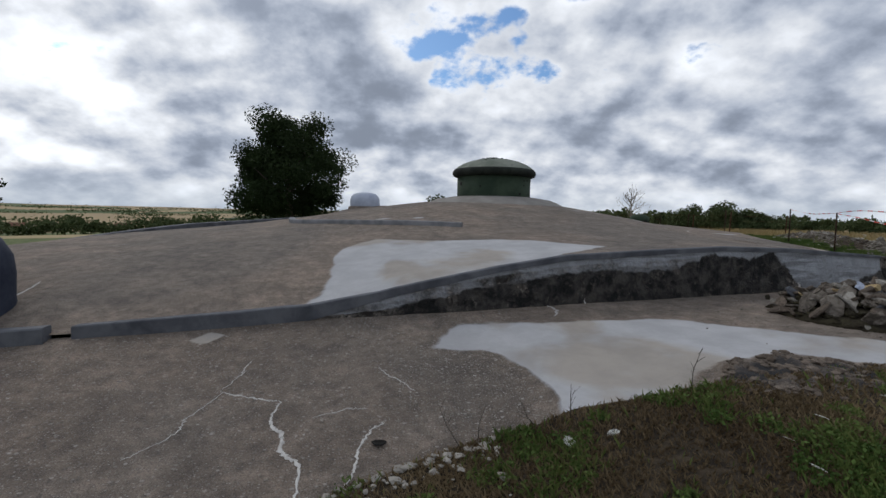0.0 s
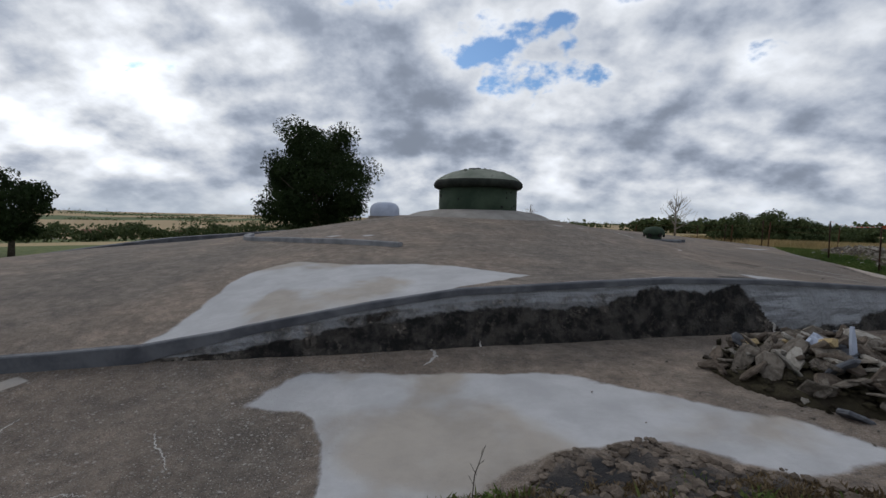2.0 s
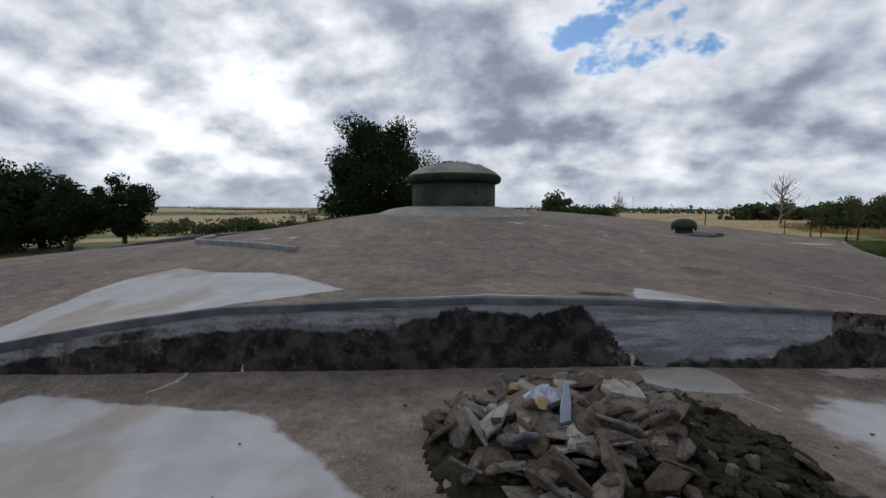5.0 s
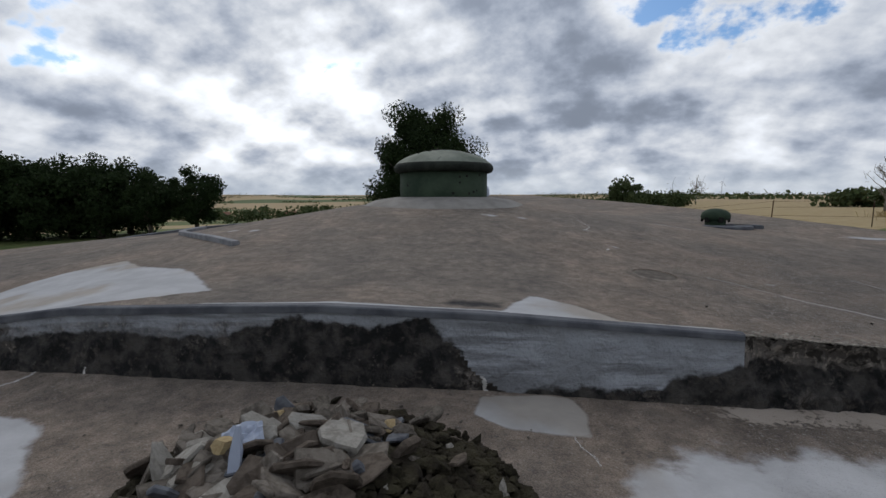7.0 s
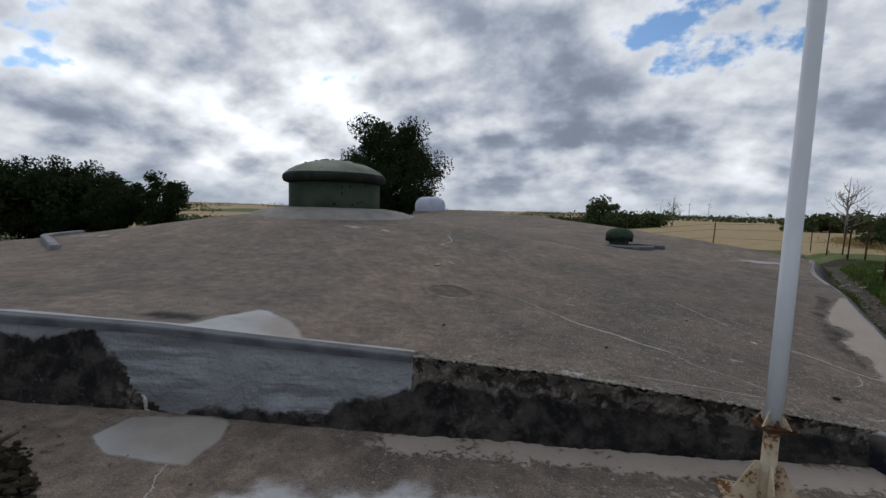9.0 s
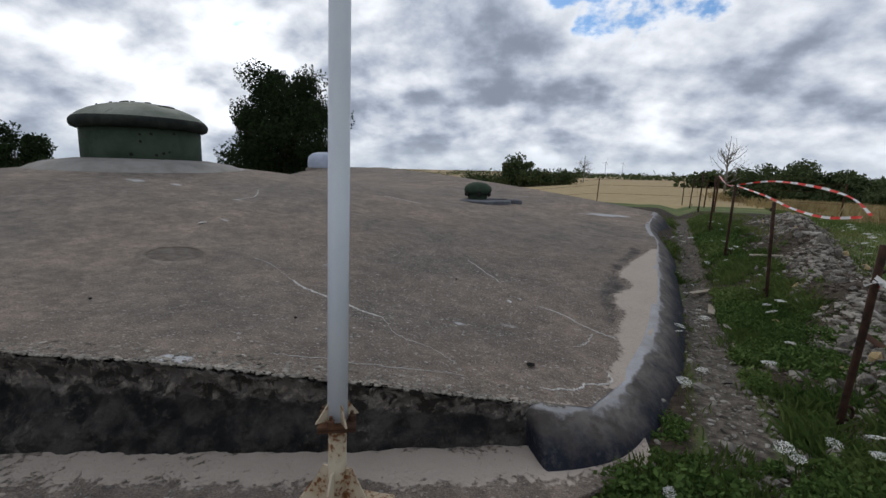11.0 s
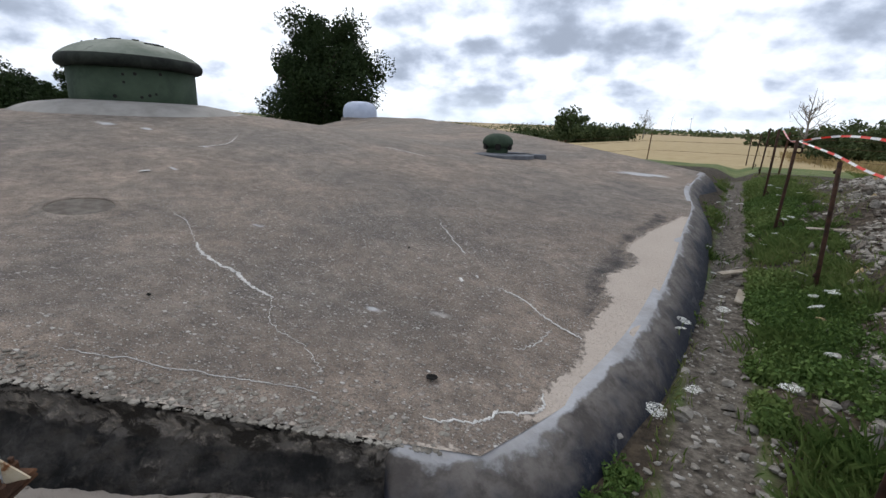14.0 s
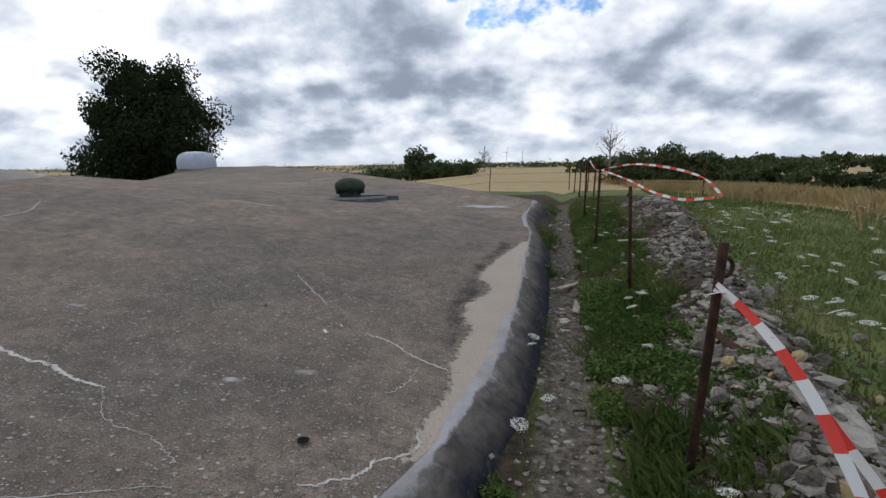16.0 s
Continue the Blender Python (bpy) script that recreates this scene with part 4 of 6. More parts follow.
manhole = thing("manhole_cover", pose(7.45, 9.95, on_roof(7.45, 9.95, 0.004), math.degrees(math.atan(slope_y)), -math.degrees(math.atan(slope_x)), 0), "round rust brown metal cover set flush in the roof", "manhole cover")
part("ring", lathe([(0.27, 0.0), (0.27, 0.014), (0.33, 0.014), (0.40, -0.01)], 40, 0.01), MAT_SLAB, manhole, "crumbled ring", True)
part("plate", lathe([(0, 0.008), (0.26, 0.008), (0.275, 0.0)], 40), MAT_PLATE, manhole, "rusty plate")
random.seed(12)
for x, y, w in ((6.79, 11.18, 0.05), (10.95, 10.6, 0.035), (11.05, 10.75, 0.025)):
    bm = lathe([(0, 0.006), (w * 0.6, 0.005), (w, -0.004)], 12, 0.25)
    bm.transform(pose(x, y, on_roof(x, y, 0.012), 0, 0, random.uniform(0, 180)) @ Matrix.Diagonal((1.5, 0.6, 1, 1)))
    part("lime_spot", bm, MAT_LIME, roof_slab)


# ---- flag pole ----
def pole_thing():
    p = thing("flag_pole", pose(10.385, 7.65, on_apron(10.4, 7.65, 0.006), 0, 0.95, 2), "white metal flag pole on a rust-stained bolted steel foot", "flag pole")
    part("mast", lathe([(0, 0.50), (0.046, 0.50), (0.046, 1.5), (0.043, 3.5), (0.036, 6.5), (0.04, 6.52), (0.04, 6.56), (0, 6.58)], 28), MAT_WHITE, p, "white painted mast", True)
    part("base_plate", box((0.46, 0.40, 0.018), (0, 0, 0.009), 0.004), MAT_CREAM, p, "rusty cream base plate")
    part("stub", lathe([(0, 0.018), (0.042, 0.018), (0.042, 0.49), (0, 0.49)], 24), MAT_CREAM, p, "rust-streaked stub tube", True)
    for a in (0, 90, 180, 270):
        bm = bmesh.new()
        quad = [(0.04, 0.018), (0.20, 0.018), (0.19, 0.05), (0.07, 0.27), (0.04, 0.27)]
        sides = [[bm.verts.new((x, y, z)) for x, z in quad] for y in (-0.005, 0.005)]
        bm.faces.new(sides[0]); bm.faces.new(sides[1][::-1])
        for j in range(5):
            bm.faces.new((sides[0][j], sides[0][(j + 1) % 5], sides[1][(j + 1) % 5], sides[1][j]))
        bmesh.ops.recalc_face_normals(bm, faces=bm.faces)
        bm.transform(pose(0, 0, 0, 0, 0, a - 90))
        part("gusset", bm, MAT_CREAM, p, "cream gusset plate with rust spots")
        bm = bmesh.new()
        tri = [(0.045, 0.515), (0.105, 0.515), (0.045, 0.60)]
        sides = [[bm.verts.new((x, y, z)) for x, z in tri] for y in (-0.004, 0.004)]
        bm.faces.new(sides[0]); bm.faces.new(sides[1][::-1])
        for j in range(3):
            bm.faces.new((sides[0][j], sides[0][(j + 1) % 3], sides[1][(j + 1) % 3], sides[1][j]))
        bmesh.ops.recalc_face_normals(bm, faces=bm.faces)
        bm.transform(pose(0, 0, 0, 0, 0, a - 45))
        part("rib", bm, MAT_CREAM, p)
        bm = lathe([(0, 0.0), (0.016, 0.0), (0.016, 0.03), (0.008, 0.034), (0.008, 0.05), (0, 0.05)], 8)
        bm.transform(pose(0.07 * math.cos(radians(a)), 0.075 * math.sin(radians(a)), 0.512))
        part("bolt", bm, MAT_RUST, p, "rusty bolt")
    part("lower_flange", box((0.17, 0.17, 0.012), (0, 0, 0.494), 0.003, (0, 0, 20)), MAT_RUST, p, "rusty lower flange")
    part("upper_flange", box((0.17, 0.17, 0.012), (0, 0, 0.510), 0.003, (0, 0, 20)), MAT_RUST, p, "rust-stained upper flange")


pole_thing()


# ---- fence of pigtail pickets ----
MAT_PICKET = plain("dark_rusty_picket", (0.020, 0.012, 0.009), (0.058, 0.029, 0.018), 14, 0.85, 0.1, 0.6, 0.005, (0.10, 0.05, 0.028), (0.6, 0.7))


def picket(x, y, lean, turn, height=1.10, hook=True):
    p = thing("picket", pose(x, y, on_land(x, y, -0.02), lean[0], lean[1], turn), "rusty brown screw picket with looped eyes, driven into the ground", "fence post", "pickets along the slab")
    part("stake", tube([(0, 0, -0.1), (0, 0, 0.4), (0.004, 0, 0.8), (0, 0, height)], 0.023, 8), MAT_PICKET, p, "", True)
    for z, r in ((0.16, 0.048), (height - 0.13, 0.045)):
        loop = [(0.02 + r + r * math.cos(a), 0.012 * a / 3, z + r * math.sin(a)) for a in np.linspace(math.pi, math.pi * 2.9, 18)]
        part("eye", tube(loop, 0.011, 6), MAT_PICKET, p, "bent wire eye", True)
    return p


for x, y, lean, turn, h in ((13.27, 9.22, (3, 1), 20, 1.32), (14.24, 12.72, (-3, 3), 60, 1.38), (14.54, 15.24, (-3, 3), 10, 1.40), (15.04, 17.83, (-2, 3), 30, 1.40), (16.51, 23.9, (2, 2), 80, 1.40), (17.66, 29.2, (0, 3), 15, 1.40), (18.7, 34.5, (0, 2), 50, 1.40)):
    picket(x, y, lean, turn, h)


def barrier_tape():
    m, k = material("red_and_white_tape")
    band = k.math("FRACT", k.math("MULTIPLY", k.attribute("along"), 3.6))
    col = k.mix(k.math("GREATER_THAN", band, 0.5), (0.74, 0.73, 0.72), (0.72, 0.045, 0.028))
    solid = k.add("ShaderNodeBsdfPrincipled", {"Base Color": col, "Roughness": 0.4})
    thin = k.add("ShaderNodeBsdfTranslucent", {0: col})
    k.add("ShaderNodeOutputMaterial", {0: k.add("ShaderNodeMixShader", {0: 0.35, 1: solid.outputs[0], 2: thin.outputs[0]}).outputs[0]})
    return m


MAT_TAPE = barrier_tape()


def tape(anchors, twist, width=0.075, label="red and white barrier tape fluttering from a picket", shift=0.0):
    l = spread(anchors, 90)
    t = np.gradient(l, axis=0)
    step = np.linalg.norm(t, axis=1)
    t /= step[:, None]
    along = np.cumsum(step) + shift
    up_ = np.cross(t, np.array([0.3, -0.8, 0.2]))
    up_ /= np.linalg.norm(up_, axis=1)[:, None]
    across = np.cross(t, up_)
    a = np.interp(np.linspace(0, 1, 90), np.linspace(0, 1, len(twist)), np.radians(twist))[:, None]
    w = (np.cos(a) * up_ + np.sin(a) * across) * np.interp(np.linspace(0, 1, 90), [0, 0.12, 0.5, 1], [0.45, 0.6, 0.95, 1.0])[:, None] * width / 2
    mid = np.cross(t, w) * 0.10
    rows = np.array([l - w, l + mid, l + w])
    ob = grid_object("barrier_tape", rows, MAT_TAPE, {"along": np.repeat(along[None], 3, 0)})
    return tagged(ob, label, "barrier tape", "barrier tapes")


P1, P2, P3, P4 = (13.29, 9.15, 1.45), (14.36, 12.95, 1.66), (14.66, 15.50, 1.93), (15.2, 18.1, 2.12)
tape([P1, (13.34, 8.98, 1.36), (13.38, 8.80, 1.25), (13.40, 8.62, 1.12), (13.40, 8.46, 0.98), (13.39, 8.30, 0.84), (13.37, 8.1, 0.66)], (85, 70, 40, 30, 20, 10, 5), 0.058)
tape([(13.37, 8.86, 1.29), (13.44, 8.76, 1.15), (13.52, 8.64, 0.98), (13.60, 8.48, 0.80), (13.67, 8.32, 0.60), (13.71, 8.2, 0.45)], (70, 85, 60, 75, 60, 40), 0.042, shift=0.07)
tape([P3, (15.0, 14.9, 2.02), (15.3, 14.2, 1.96), (15.5, 13.6, 1.82), (15.5, 13.1, 1.60)], (75, 40, 80, 30, 60), 0.04, shift=0.04)
tape([P3, (14.86, 14.75, 1.78), (15.05, 14.15, 1.60), (15.25, 13.65, 1.52), (15.45, 13.2, 1.57)], (60, 80, 40, 70, 30), 0.04)
tape([P4, (14.95, 16.8, 1.93), P3], (80, 20, 60), 0.05)
tape([(13.24, 9.16, 1.39), (13.28, 9.11, 1.42), (13.32, 9.17, 1.40)], (0, 90, 160), 0.06, "knot of red and white tape round a picket")


# ---- stones ----
def stone_mesh(name, seed, mat, flat=1.0):
    """An angular broken lump, about 1 across."""
    rnd = random.Random(seed)
    bm = bmesh.new()
    for _ in range(13):
        d = Vector((rnd.gauss(0, 1), rnd.gauss(0, 1), rnd.gauss(0, 1))).normalized() * rnd.uniform(0.38, 0.55)
        bm.verts.new((d.x, d.y, d.z * flat))
    hull = bmesh.ops.convex_hull(bm, input=bm.verts)
    bmesh.ops.delete(bm, geom=[v for v in bm.verts if not v.link_faces], context="VERTS")
    me = bpy.data.meshes.new(name)
    bm.to_mesh(me)
    bm.free()
    me.materials.append(mat)
    return me


def shard_mesh(name, seed, mat, thick=0.10):
    """A broken flat slab piece, about 1 across, with rough sides."""
    rnd = random.Random(seed)
    n = rnd.randint(5, 8)
    angles = [2 * math.pi * (j + rnd.uniform(-0.32, 0.32)) / n for j in range(n)]
    reach = [0.5 * rnd.uniform(0.62, 1.05) for _ in angles]
    rim = [(d * math.cos(a), d * math.sin(a)) for a, d in zip(angles, reach)]
    bm = bmesh.new()
    low = [bm.verts.new((x * rnd.uniform(0.9, 1.02), y * rnd.uniform(0.9, 1.02), -thick / 2)) for x, y in rim]
    mid = [bm.verts.new((x * 1.03, y * 1.03, rnd.uniform(-0.02, 0.02))) for x, y in rim]
    high = [bm.verts.new((x * rnd.uniform(0.92, 1.0), y * rnd.uniform(0.92, 1.0), thick / 2 + rnd.uniform(-0.012, 0.012))) for x, y in rim]
    bm.faces.new(low[::-1])
    centre = bm.verts.new((0, 0, thick / 2 + 0.01))
    for j in range(n):
        q = (j + 1) % n
        bm.faces.new((low[j], low[q], mid[q], mid[j]))
        bm.faces.new((mid[j], mid[q], high[q], high[j]))
        bm.faces.new((high[j], high[q], centre))
    bmesh.ops.recalc_face_normals(bm, faces=bm.faces)
    me = bpy.data.meshes.new(name)
    bm.to_mesh(me)
    bm.free()
    me.materials.append(mat)
    return me


MAT_BROWN = plain("brown_concrete_face", (0.080, 0.062, 0.048), (0.16, 0.130, 0.105), 6, 0.95, 0.0, 0.7, 0.02, (0.055, 0.045, 0.035), (0.6, 0.72), 0.3)
LUMPS = [stone_mesh("stone", 3 + n, m, f) for n, (m, f) in enumerate(((MAT_STONE, 0.7), (MAT_STONE, 0.9), (MAT_CHALK, 0.7), (MAT_CHALK, 0.55), (MAT_STONE, 0.5), (MAT_OCHRE, 0.8), (MAT_BROWN, 0.8), (MAT_SOIL, 0.8)))]
HEAP_STONES = [stone_mesh("stone", 60 + n, m, f) for n, (m, f) in enumerate(((MAT_PALE, 0.7), (MAT_PALE, 0.9), (MAT_PALE, 0.55), (MAT_STONE, 0.7), (MAT_PALE, 0.8), (MAT_OCHRE, 0.6)))]
SHARDS = [shard_mesh("slab_piece", 40 + n, m, t) for n, (m, t) in enumerate(((MAT_STONE, 0.10), (MAT_CHALK, 0.12), (MAT_STONE, 0.16), (MAT_BROWN, 0.08), (MAT_BROWN, 0.09), (MAT_KERB, 0.12), (MAT_BROWN, 0.14), (MAT_STONE, 0.08)))]


def lay(me, owner, x, y, z, size, turn):
    ob = new(me.name, me)
    ob.matrix_world = pose(x, y, z, *turn) @ Matrix.Diagonal((*size, 1))
    ob.parent = owner
    ob.matrix_parent_inverse = owner.matrix_world.inverted()
    return ob


# ---- rubble pile on the lower slab ----
PILE = (5.62, 5.12)
pile = thing("rubble_pile", pose(*PILE, on_apron(*PILE)), "pile of broken concrete slabs and soil on the lower slab", "rubble pile")


def pile_height(x, y):
    q = np.clip(1 - ((x - PILE[0] - 0.02) / 1.25) ** 2 - ((y - PILE[1]) / 1.08) ** 2, 0, 1)
    return 0.27 * q ** 0.75 * (1 + 0.12 * ripple(x, y, 5.0))


mx, my = np.meshgrid(np.linspace(-1.55, 1.6, 90) + PILE[0], np.linspace(-1.2, 1.2, 70) + PILE[1])
mz = pile_height(mx, my) * (0.80 + 0.10 * ripple(mx, my, 13)) + 0.02 * ripple(mx, my, 23) * (pile_height(mx, my) > 0.02) - 0.03 - 0.15 * (pile_height(mx, my) < 0.004)
mound = grid_object("soil", np.stack([mx - PILE[0], my - PILE[1], mz], -1), MAT_SOIL, parent=pile)
tagged(mound, "dark mossy soil")
rnd = random.Random(8)
bpy.context.view_layer.update()
count = 0
while count < 295:
    x, y = PILE[0] + rnd.gauss(-0.1, 0.66), PILE[1] + rnd.gauss(0, 0.55)
    h = float(pile_height(np.array(x), np.array(y)))
    if h < 0.015 and rnd.random() > 0.10 or abs(y - PILE[1]) > 1.25:
        continue
    ground_z = on_apron(x, y)
    east = x > PILE[0] + 0.35                        # the soil shows on this side, with few slabs
    if rnd.random() < (0.08 if east else 0.74):
        me, big = rnd.choice(SHARDS + [SHARDS[0], SHARDS[4], SHARDS[6], SHARDS[7]]), rnd.uniform(0.12, 0.40)
        size = (big, big * rnd.uniform(0.45, 0.85), rnd.uniform(0.16, 0.36))
        turn = (rnd.gauss(0, 24) - 22 * (y - PILE[1]), rnd.gauss(0, 24) + 22 * (x - PILE[0]), rnd.choice((0, 90, 180)) + rnd.gauss(0, 60))
    else:
        me = rnd.choice(LUMPS + LUMPS[7:] * (22 if east else 2))
        big = rnd.uniform(0.035, 0.12)
        size, turn = (big * rnd.uniform(0.8, 1.5), big, big), (rnd.uniform(0, 360), rnd.uniform(0, 40), rnd.uniform(0, 360))
    lay(me, pile, x, y, ground_z + max(h - 0.005, 0.015) + 0.15 * size[2] * (h > 0.02), size, turn)
    count += 1
for me, x, y, z, size, turn in ((SHARDS[2], 5.78, 5.0, 0.74, (0.56, 0.42, 0.34), (26, 8, 35)), (SHARDS[1], 5.45, 4.72, 0.70, (0.40, 0.3, 0.34), (20, -10, 100)), (SHARDS[0], 4.98, 5.05, 0.68, (0.46, 0.2, 0.5), (8, -28, 30)),
                                (SHARDS[3], 5.62, 5.55, 0.68, (0.34, 0.26, 0.4), (4, 10, 200)), (SHARDS[4], 4.95, 4.55, 0.56, (0.3, 0.26, 0.5), (38, 6, 10)), (LUMPS[5], 5.78, 5.62, 0.70, (0.16, 0.13, 0.13), (20, 0, 30)),
                                (LUMPS[5], 5.1, 5.25, 0.72, (0.10, 0.22, 0.08), (10, 30, 20)), (SHARDS[1], 5.4, 4.3, 0.54, (0.42, 0.36, 0.4), (22, 0, 60)), (SHARDS[0], 5.15, 4.75, 0.66, (0.42, 0.22, 0.4), (14, -16, 25)),
                                (SHARDS[3], 6.45, 4.75, 0.56, (0.26, 0.2, 0.4), (10, 16, 80)), (SHARDS[1], 6.85, 4.62, 0.5, (0.28, 0.2, 0.4), (6, 10, 130))):
    lay(me, pile, x, y, z, size, turn)
lay(shard_mesh("slab_piece", 91, MAT_BROWN, 0.12), pile, 5.76, 5.02, 0.68, (0.52, 0.42, 0.42), (52, 12, 10))
lay(shard_mesh("slab_piece", 92, MAT_CHALK, 0.14), pile, 5.50, 4.92, 0.62, (0.36, 0.28, 0.34), (48, -14, 30))
lay(shard_mesh("slab_piece", 93, MAT_CHALK, 0.16), pile, 5.72, 5.24, 0.80, (0.34, 0.26, 0.4), (14, 6, 15))
lay(shard_mesh("slab_piece", 94, MAT_STONE, 0.10), pile, 5.12, 4.84, 0.66, (0.46, 0.17, 0.42), (24, -30, 20))
lay(shard_mesh("slab_piece", 95, MAT_OCHRE, 0.30), pile, 5.20, 4.93, 0.80, (0.10, 0.12, 0.40), (70, 10, 10))
bm = bmesh.new()
blade = [(-0.028, -0.17), (0.034, -0.15), (0.030, 0.05), (0.006, 0.17), (-0.012, 0.17), (-0.030, 0.02)]
faces_ = [[bm.verts.new((x + 0.012 * z, y + 0.05 * z, z)) for x, z in blade] for y in (-0.012, 0.012)]
bm.faces.new(faces_[0]); bm.faces.new(faces_[1][::-1])
for j in range(6):
    bm.faces.new((faces_[0][j], faces_[0][(j + 1) % 6], faces_[1][(j + 1) % 6], faces_[1][j]))
bmesh.ops.recalc_face_normals(bm, faces=bm.faces)
bm.transform(pose(5.35 - PILE[0], 4.86 - PILE[1], 0.35, -6, 4, 18))
part("metal_strip", bm, MAT_BLUE, pile, "upright pale sheet metal strip")
rnd = random.Random(77)
bm = bmesh.new()
bmesh.ops.create_grid(bm, x_segments=9, y_segments=6, size=0.5)
for v_ in bm.verts:
    v_.co = Vector((v_.co.x * 0.22, v_.co.y * 0.14, 0.04 * math.cos(2.6 * v_.co.x) + rnd.uniform(-0.014, 0.014)))
sheet_top = [f_ for f_ in bm.faces]
bmesh.ops.solidify(bm, geom=sheet_top, thickness=0.006)
bm.transform(pose(5.20 - PILE[0], 5.06 - PILE[1], 0.33, 34, -12, 40))
part("crumpled_sheet", bm, MAT_BLUE, pile, "crumpled pale blue sheet")

# ---- stone heap along the fence ----
heap_thing = thing("stone_heap", pose(14.9, 12, 0.3), "long heap of pale broken stone and soil beside the pickets", "stone heap")
bpy.context.view_layer.update()
rnd = random.Random(31)
for n in range(285):
    y = 8.2 + 13.5 * rnd.random() ** 1.6
    x = heap_x(y) + 0.1 + rnd.gauss(0, 0.38)
    me = rnd.choice(HEAP_STONES[:5] * 3 + HEAP_STONES[5:] + [SHARDS[1], SHARDS[3]])
    big = rnd.uniform(0.05, 0.17) * (1 + 0.9 * (rnd.random() < 0.10))
    flat_one = me.name.startswith("slab")
    size = (big * 1.7, big * 1.3, big * 1.6) if flat_one else (big * rnd.uniform(0.9, 1.4), big, big)
    turn = (rnd.gauss(0, 18), rnd.gauss(0, 18), rnd.uniform(0, 360)) if flat_one else (rnd.uniform(0, 360), rnd.uniform(0, 360), 0)
    lay(me, heap_thing, x, y, on_land(x, y, 0.02 + 0.1 * big), size, turn)


def scatter_stones(name, label, places, seed, mat=MAT_CHALK):
    """Small stones joined into one sheet of litter."""
    rs = np.random.RandomState(seed)
    base = []
    ico = bmesh.new()
    bmesh.ops.create_icosphere(ico, subdivisions=1, radius=0.5)
    v0, f = np.array([q.co[:] for q in ico.verts]), np.array([[q.index for q in p.verts] for p in ico.faces])
    ico.free()
    for n in range(12):
        base.append((v0 * rs.uniform(0.6, 1.25, (len(v0), 1)) + rs.normal(0, 0.05, v0.shape), f))
    vs, fs, total_v = [], [], 0
    for x, y, z, big in places:
        v, f = base[rs.randint(len(base))]
        a = rs.rand() * 6.28
        q = v * big * np.array([1.2, 1, 0.6])
        q = np.stack([q[:, 0] * math.cos(a) - q[:, 1] * math.sin(a), q[:, 0] * math.sin(a) + q[:, 1] * math.cos(a), q[:, 2]], -1)
        vs.append(q + (x, y, z)); fs.append(f + total_v); total_v += len(v)
    ob = mesh_object(name, np.concatenate(vs), np.concatenate(fs), mat)
    return tagged(ob, label, "stones", kind="stuff")


rs = np.random.RandomState(5)
ly = 7.9 + 13.5 * rs.rand(15000) ** 1.8
lx = heap_x(ly) + 0.12 + rs.normal(0, 0.40, 15000)
ok = ripple(lx, ly, 2.3) + 0.5 * rs.rand(15000) > 0.12
lx, ly = lx[ok], ly[ok]
scatter_stones("stone_litter", "pale stone chips covering the long heap", [(a, b, c + 0.004, 0.012 + 0.10 * rs.rand() ** 3.2) for a, b, c in zip(lx, ly, land(lx, ly))], 6, MAT_PALE)
ly = 7.9 + 13.5 * rs.rand(6000) ** 1.8
lx = heap_x(ly) + 0.2 + rs.normal(0, 0.48, 6000)
scatter_stones("soil_clods", "brown soil clods between the heap's stones", [(a, b, c, 0.015 + 0.09 * rs.rand() ** 2.2) for a, b, c in zip(lx, ly, land(lx, ly))], 9, MAT_BROWN)
ty = 8.4 + 13 * rs.rand(1900) ** 1.6
tx = trench_x(ty) - 0.05 + rs.normal(0, 0.20, 1900)
scatter_stones("trench_chips", "small dusty stone chips along the trench", [(a, b, c + 0.002, 0.008 + 0.045 * rs.rand() ** 4) for a, b, c in zip(tx, ty, land(tx, ty))], 8, MAT_CHALK)
ty = 8.3 + 13 * rs.rand(650) ** 1.6
tx = trench_x(ty) + rs.uniform(-0.3, 1.15, 650)
scatter_stones("verge_stones", "pale stones lying among the weeds of the verge", [(a, b, c + 0.015, 0.02 + 0.11 * rs.rand() ** 3.5) for a, b, c in zip(tx, ty, land(tx, ty))], 22, MAT_PALE)
ux, uy = PILE[0] + rs.normal(0.05, 0.62, 1500), PILE[1] + rs.normal(0, 0.52, 1500)
uh = pile_height(ux, uy)
ok = uh > 0.004
scatter_stones("pile_crumbs", "brown concrete crumbs and clods over the rubble pile", [(a, b, c, 0.02 + 0.08 * rs.rand() ** 2) for a, b, c in zip(ux[ok], uy[ok], (apron(ux, uy) + uh * 0.94)[ok])], 16, MAT_SOIL)
ux, uy = PILE[0] + rs.normal(0.75, 0.36, 900), PILE[1] + rs.normal(0, 0.5, 900)
uh = pile_height(ux, uy)
ok = uh > 0.004
scatter_stones("soil_lumps", "dark mossy soil lumps on the rubble pile", [(a, b, c, 0.03 + 0.10 * rs.rand() ** 2) for a, b, c in zip(ux[ok], uy[ok], (apron(ux, uy) + uh)[ok])], 18, MAT_SOIL)
ux = 8.0 + 3.45 * rs.rand(1900)
uy = wall_line(ux) - 0.012 + 0.24 * rs.rand(1900) ** 2.4
scatter_stones("rim_crumbs", "pale broken aggregate along the spalled wall's top", [(a, b, c - 0.002, 0.008 + 0.032 * rs.rand() ** 2.5) for a, b, c in zip(ux, uy, roof(ux, uy))], 19, MAT_PALE)
ux, uy = PILE[0] + rs.normal(0, 0.85, 260), PILE[1] + rs.normal(0, 0.75, 260)
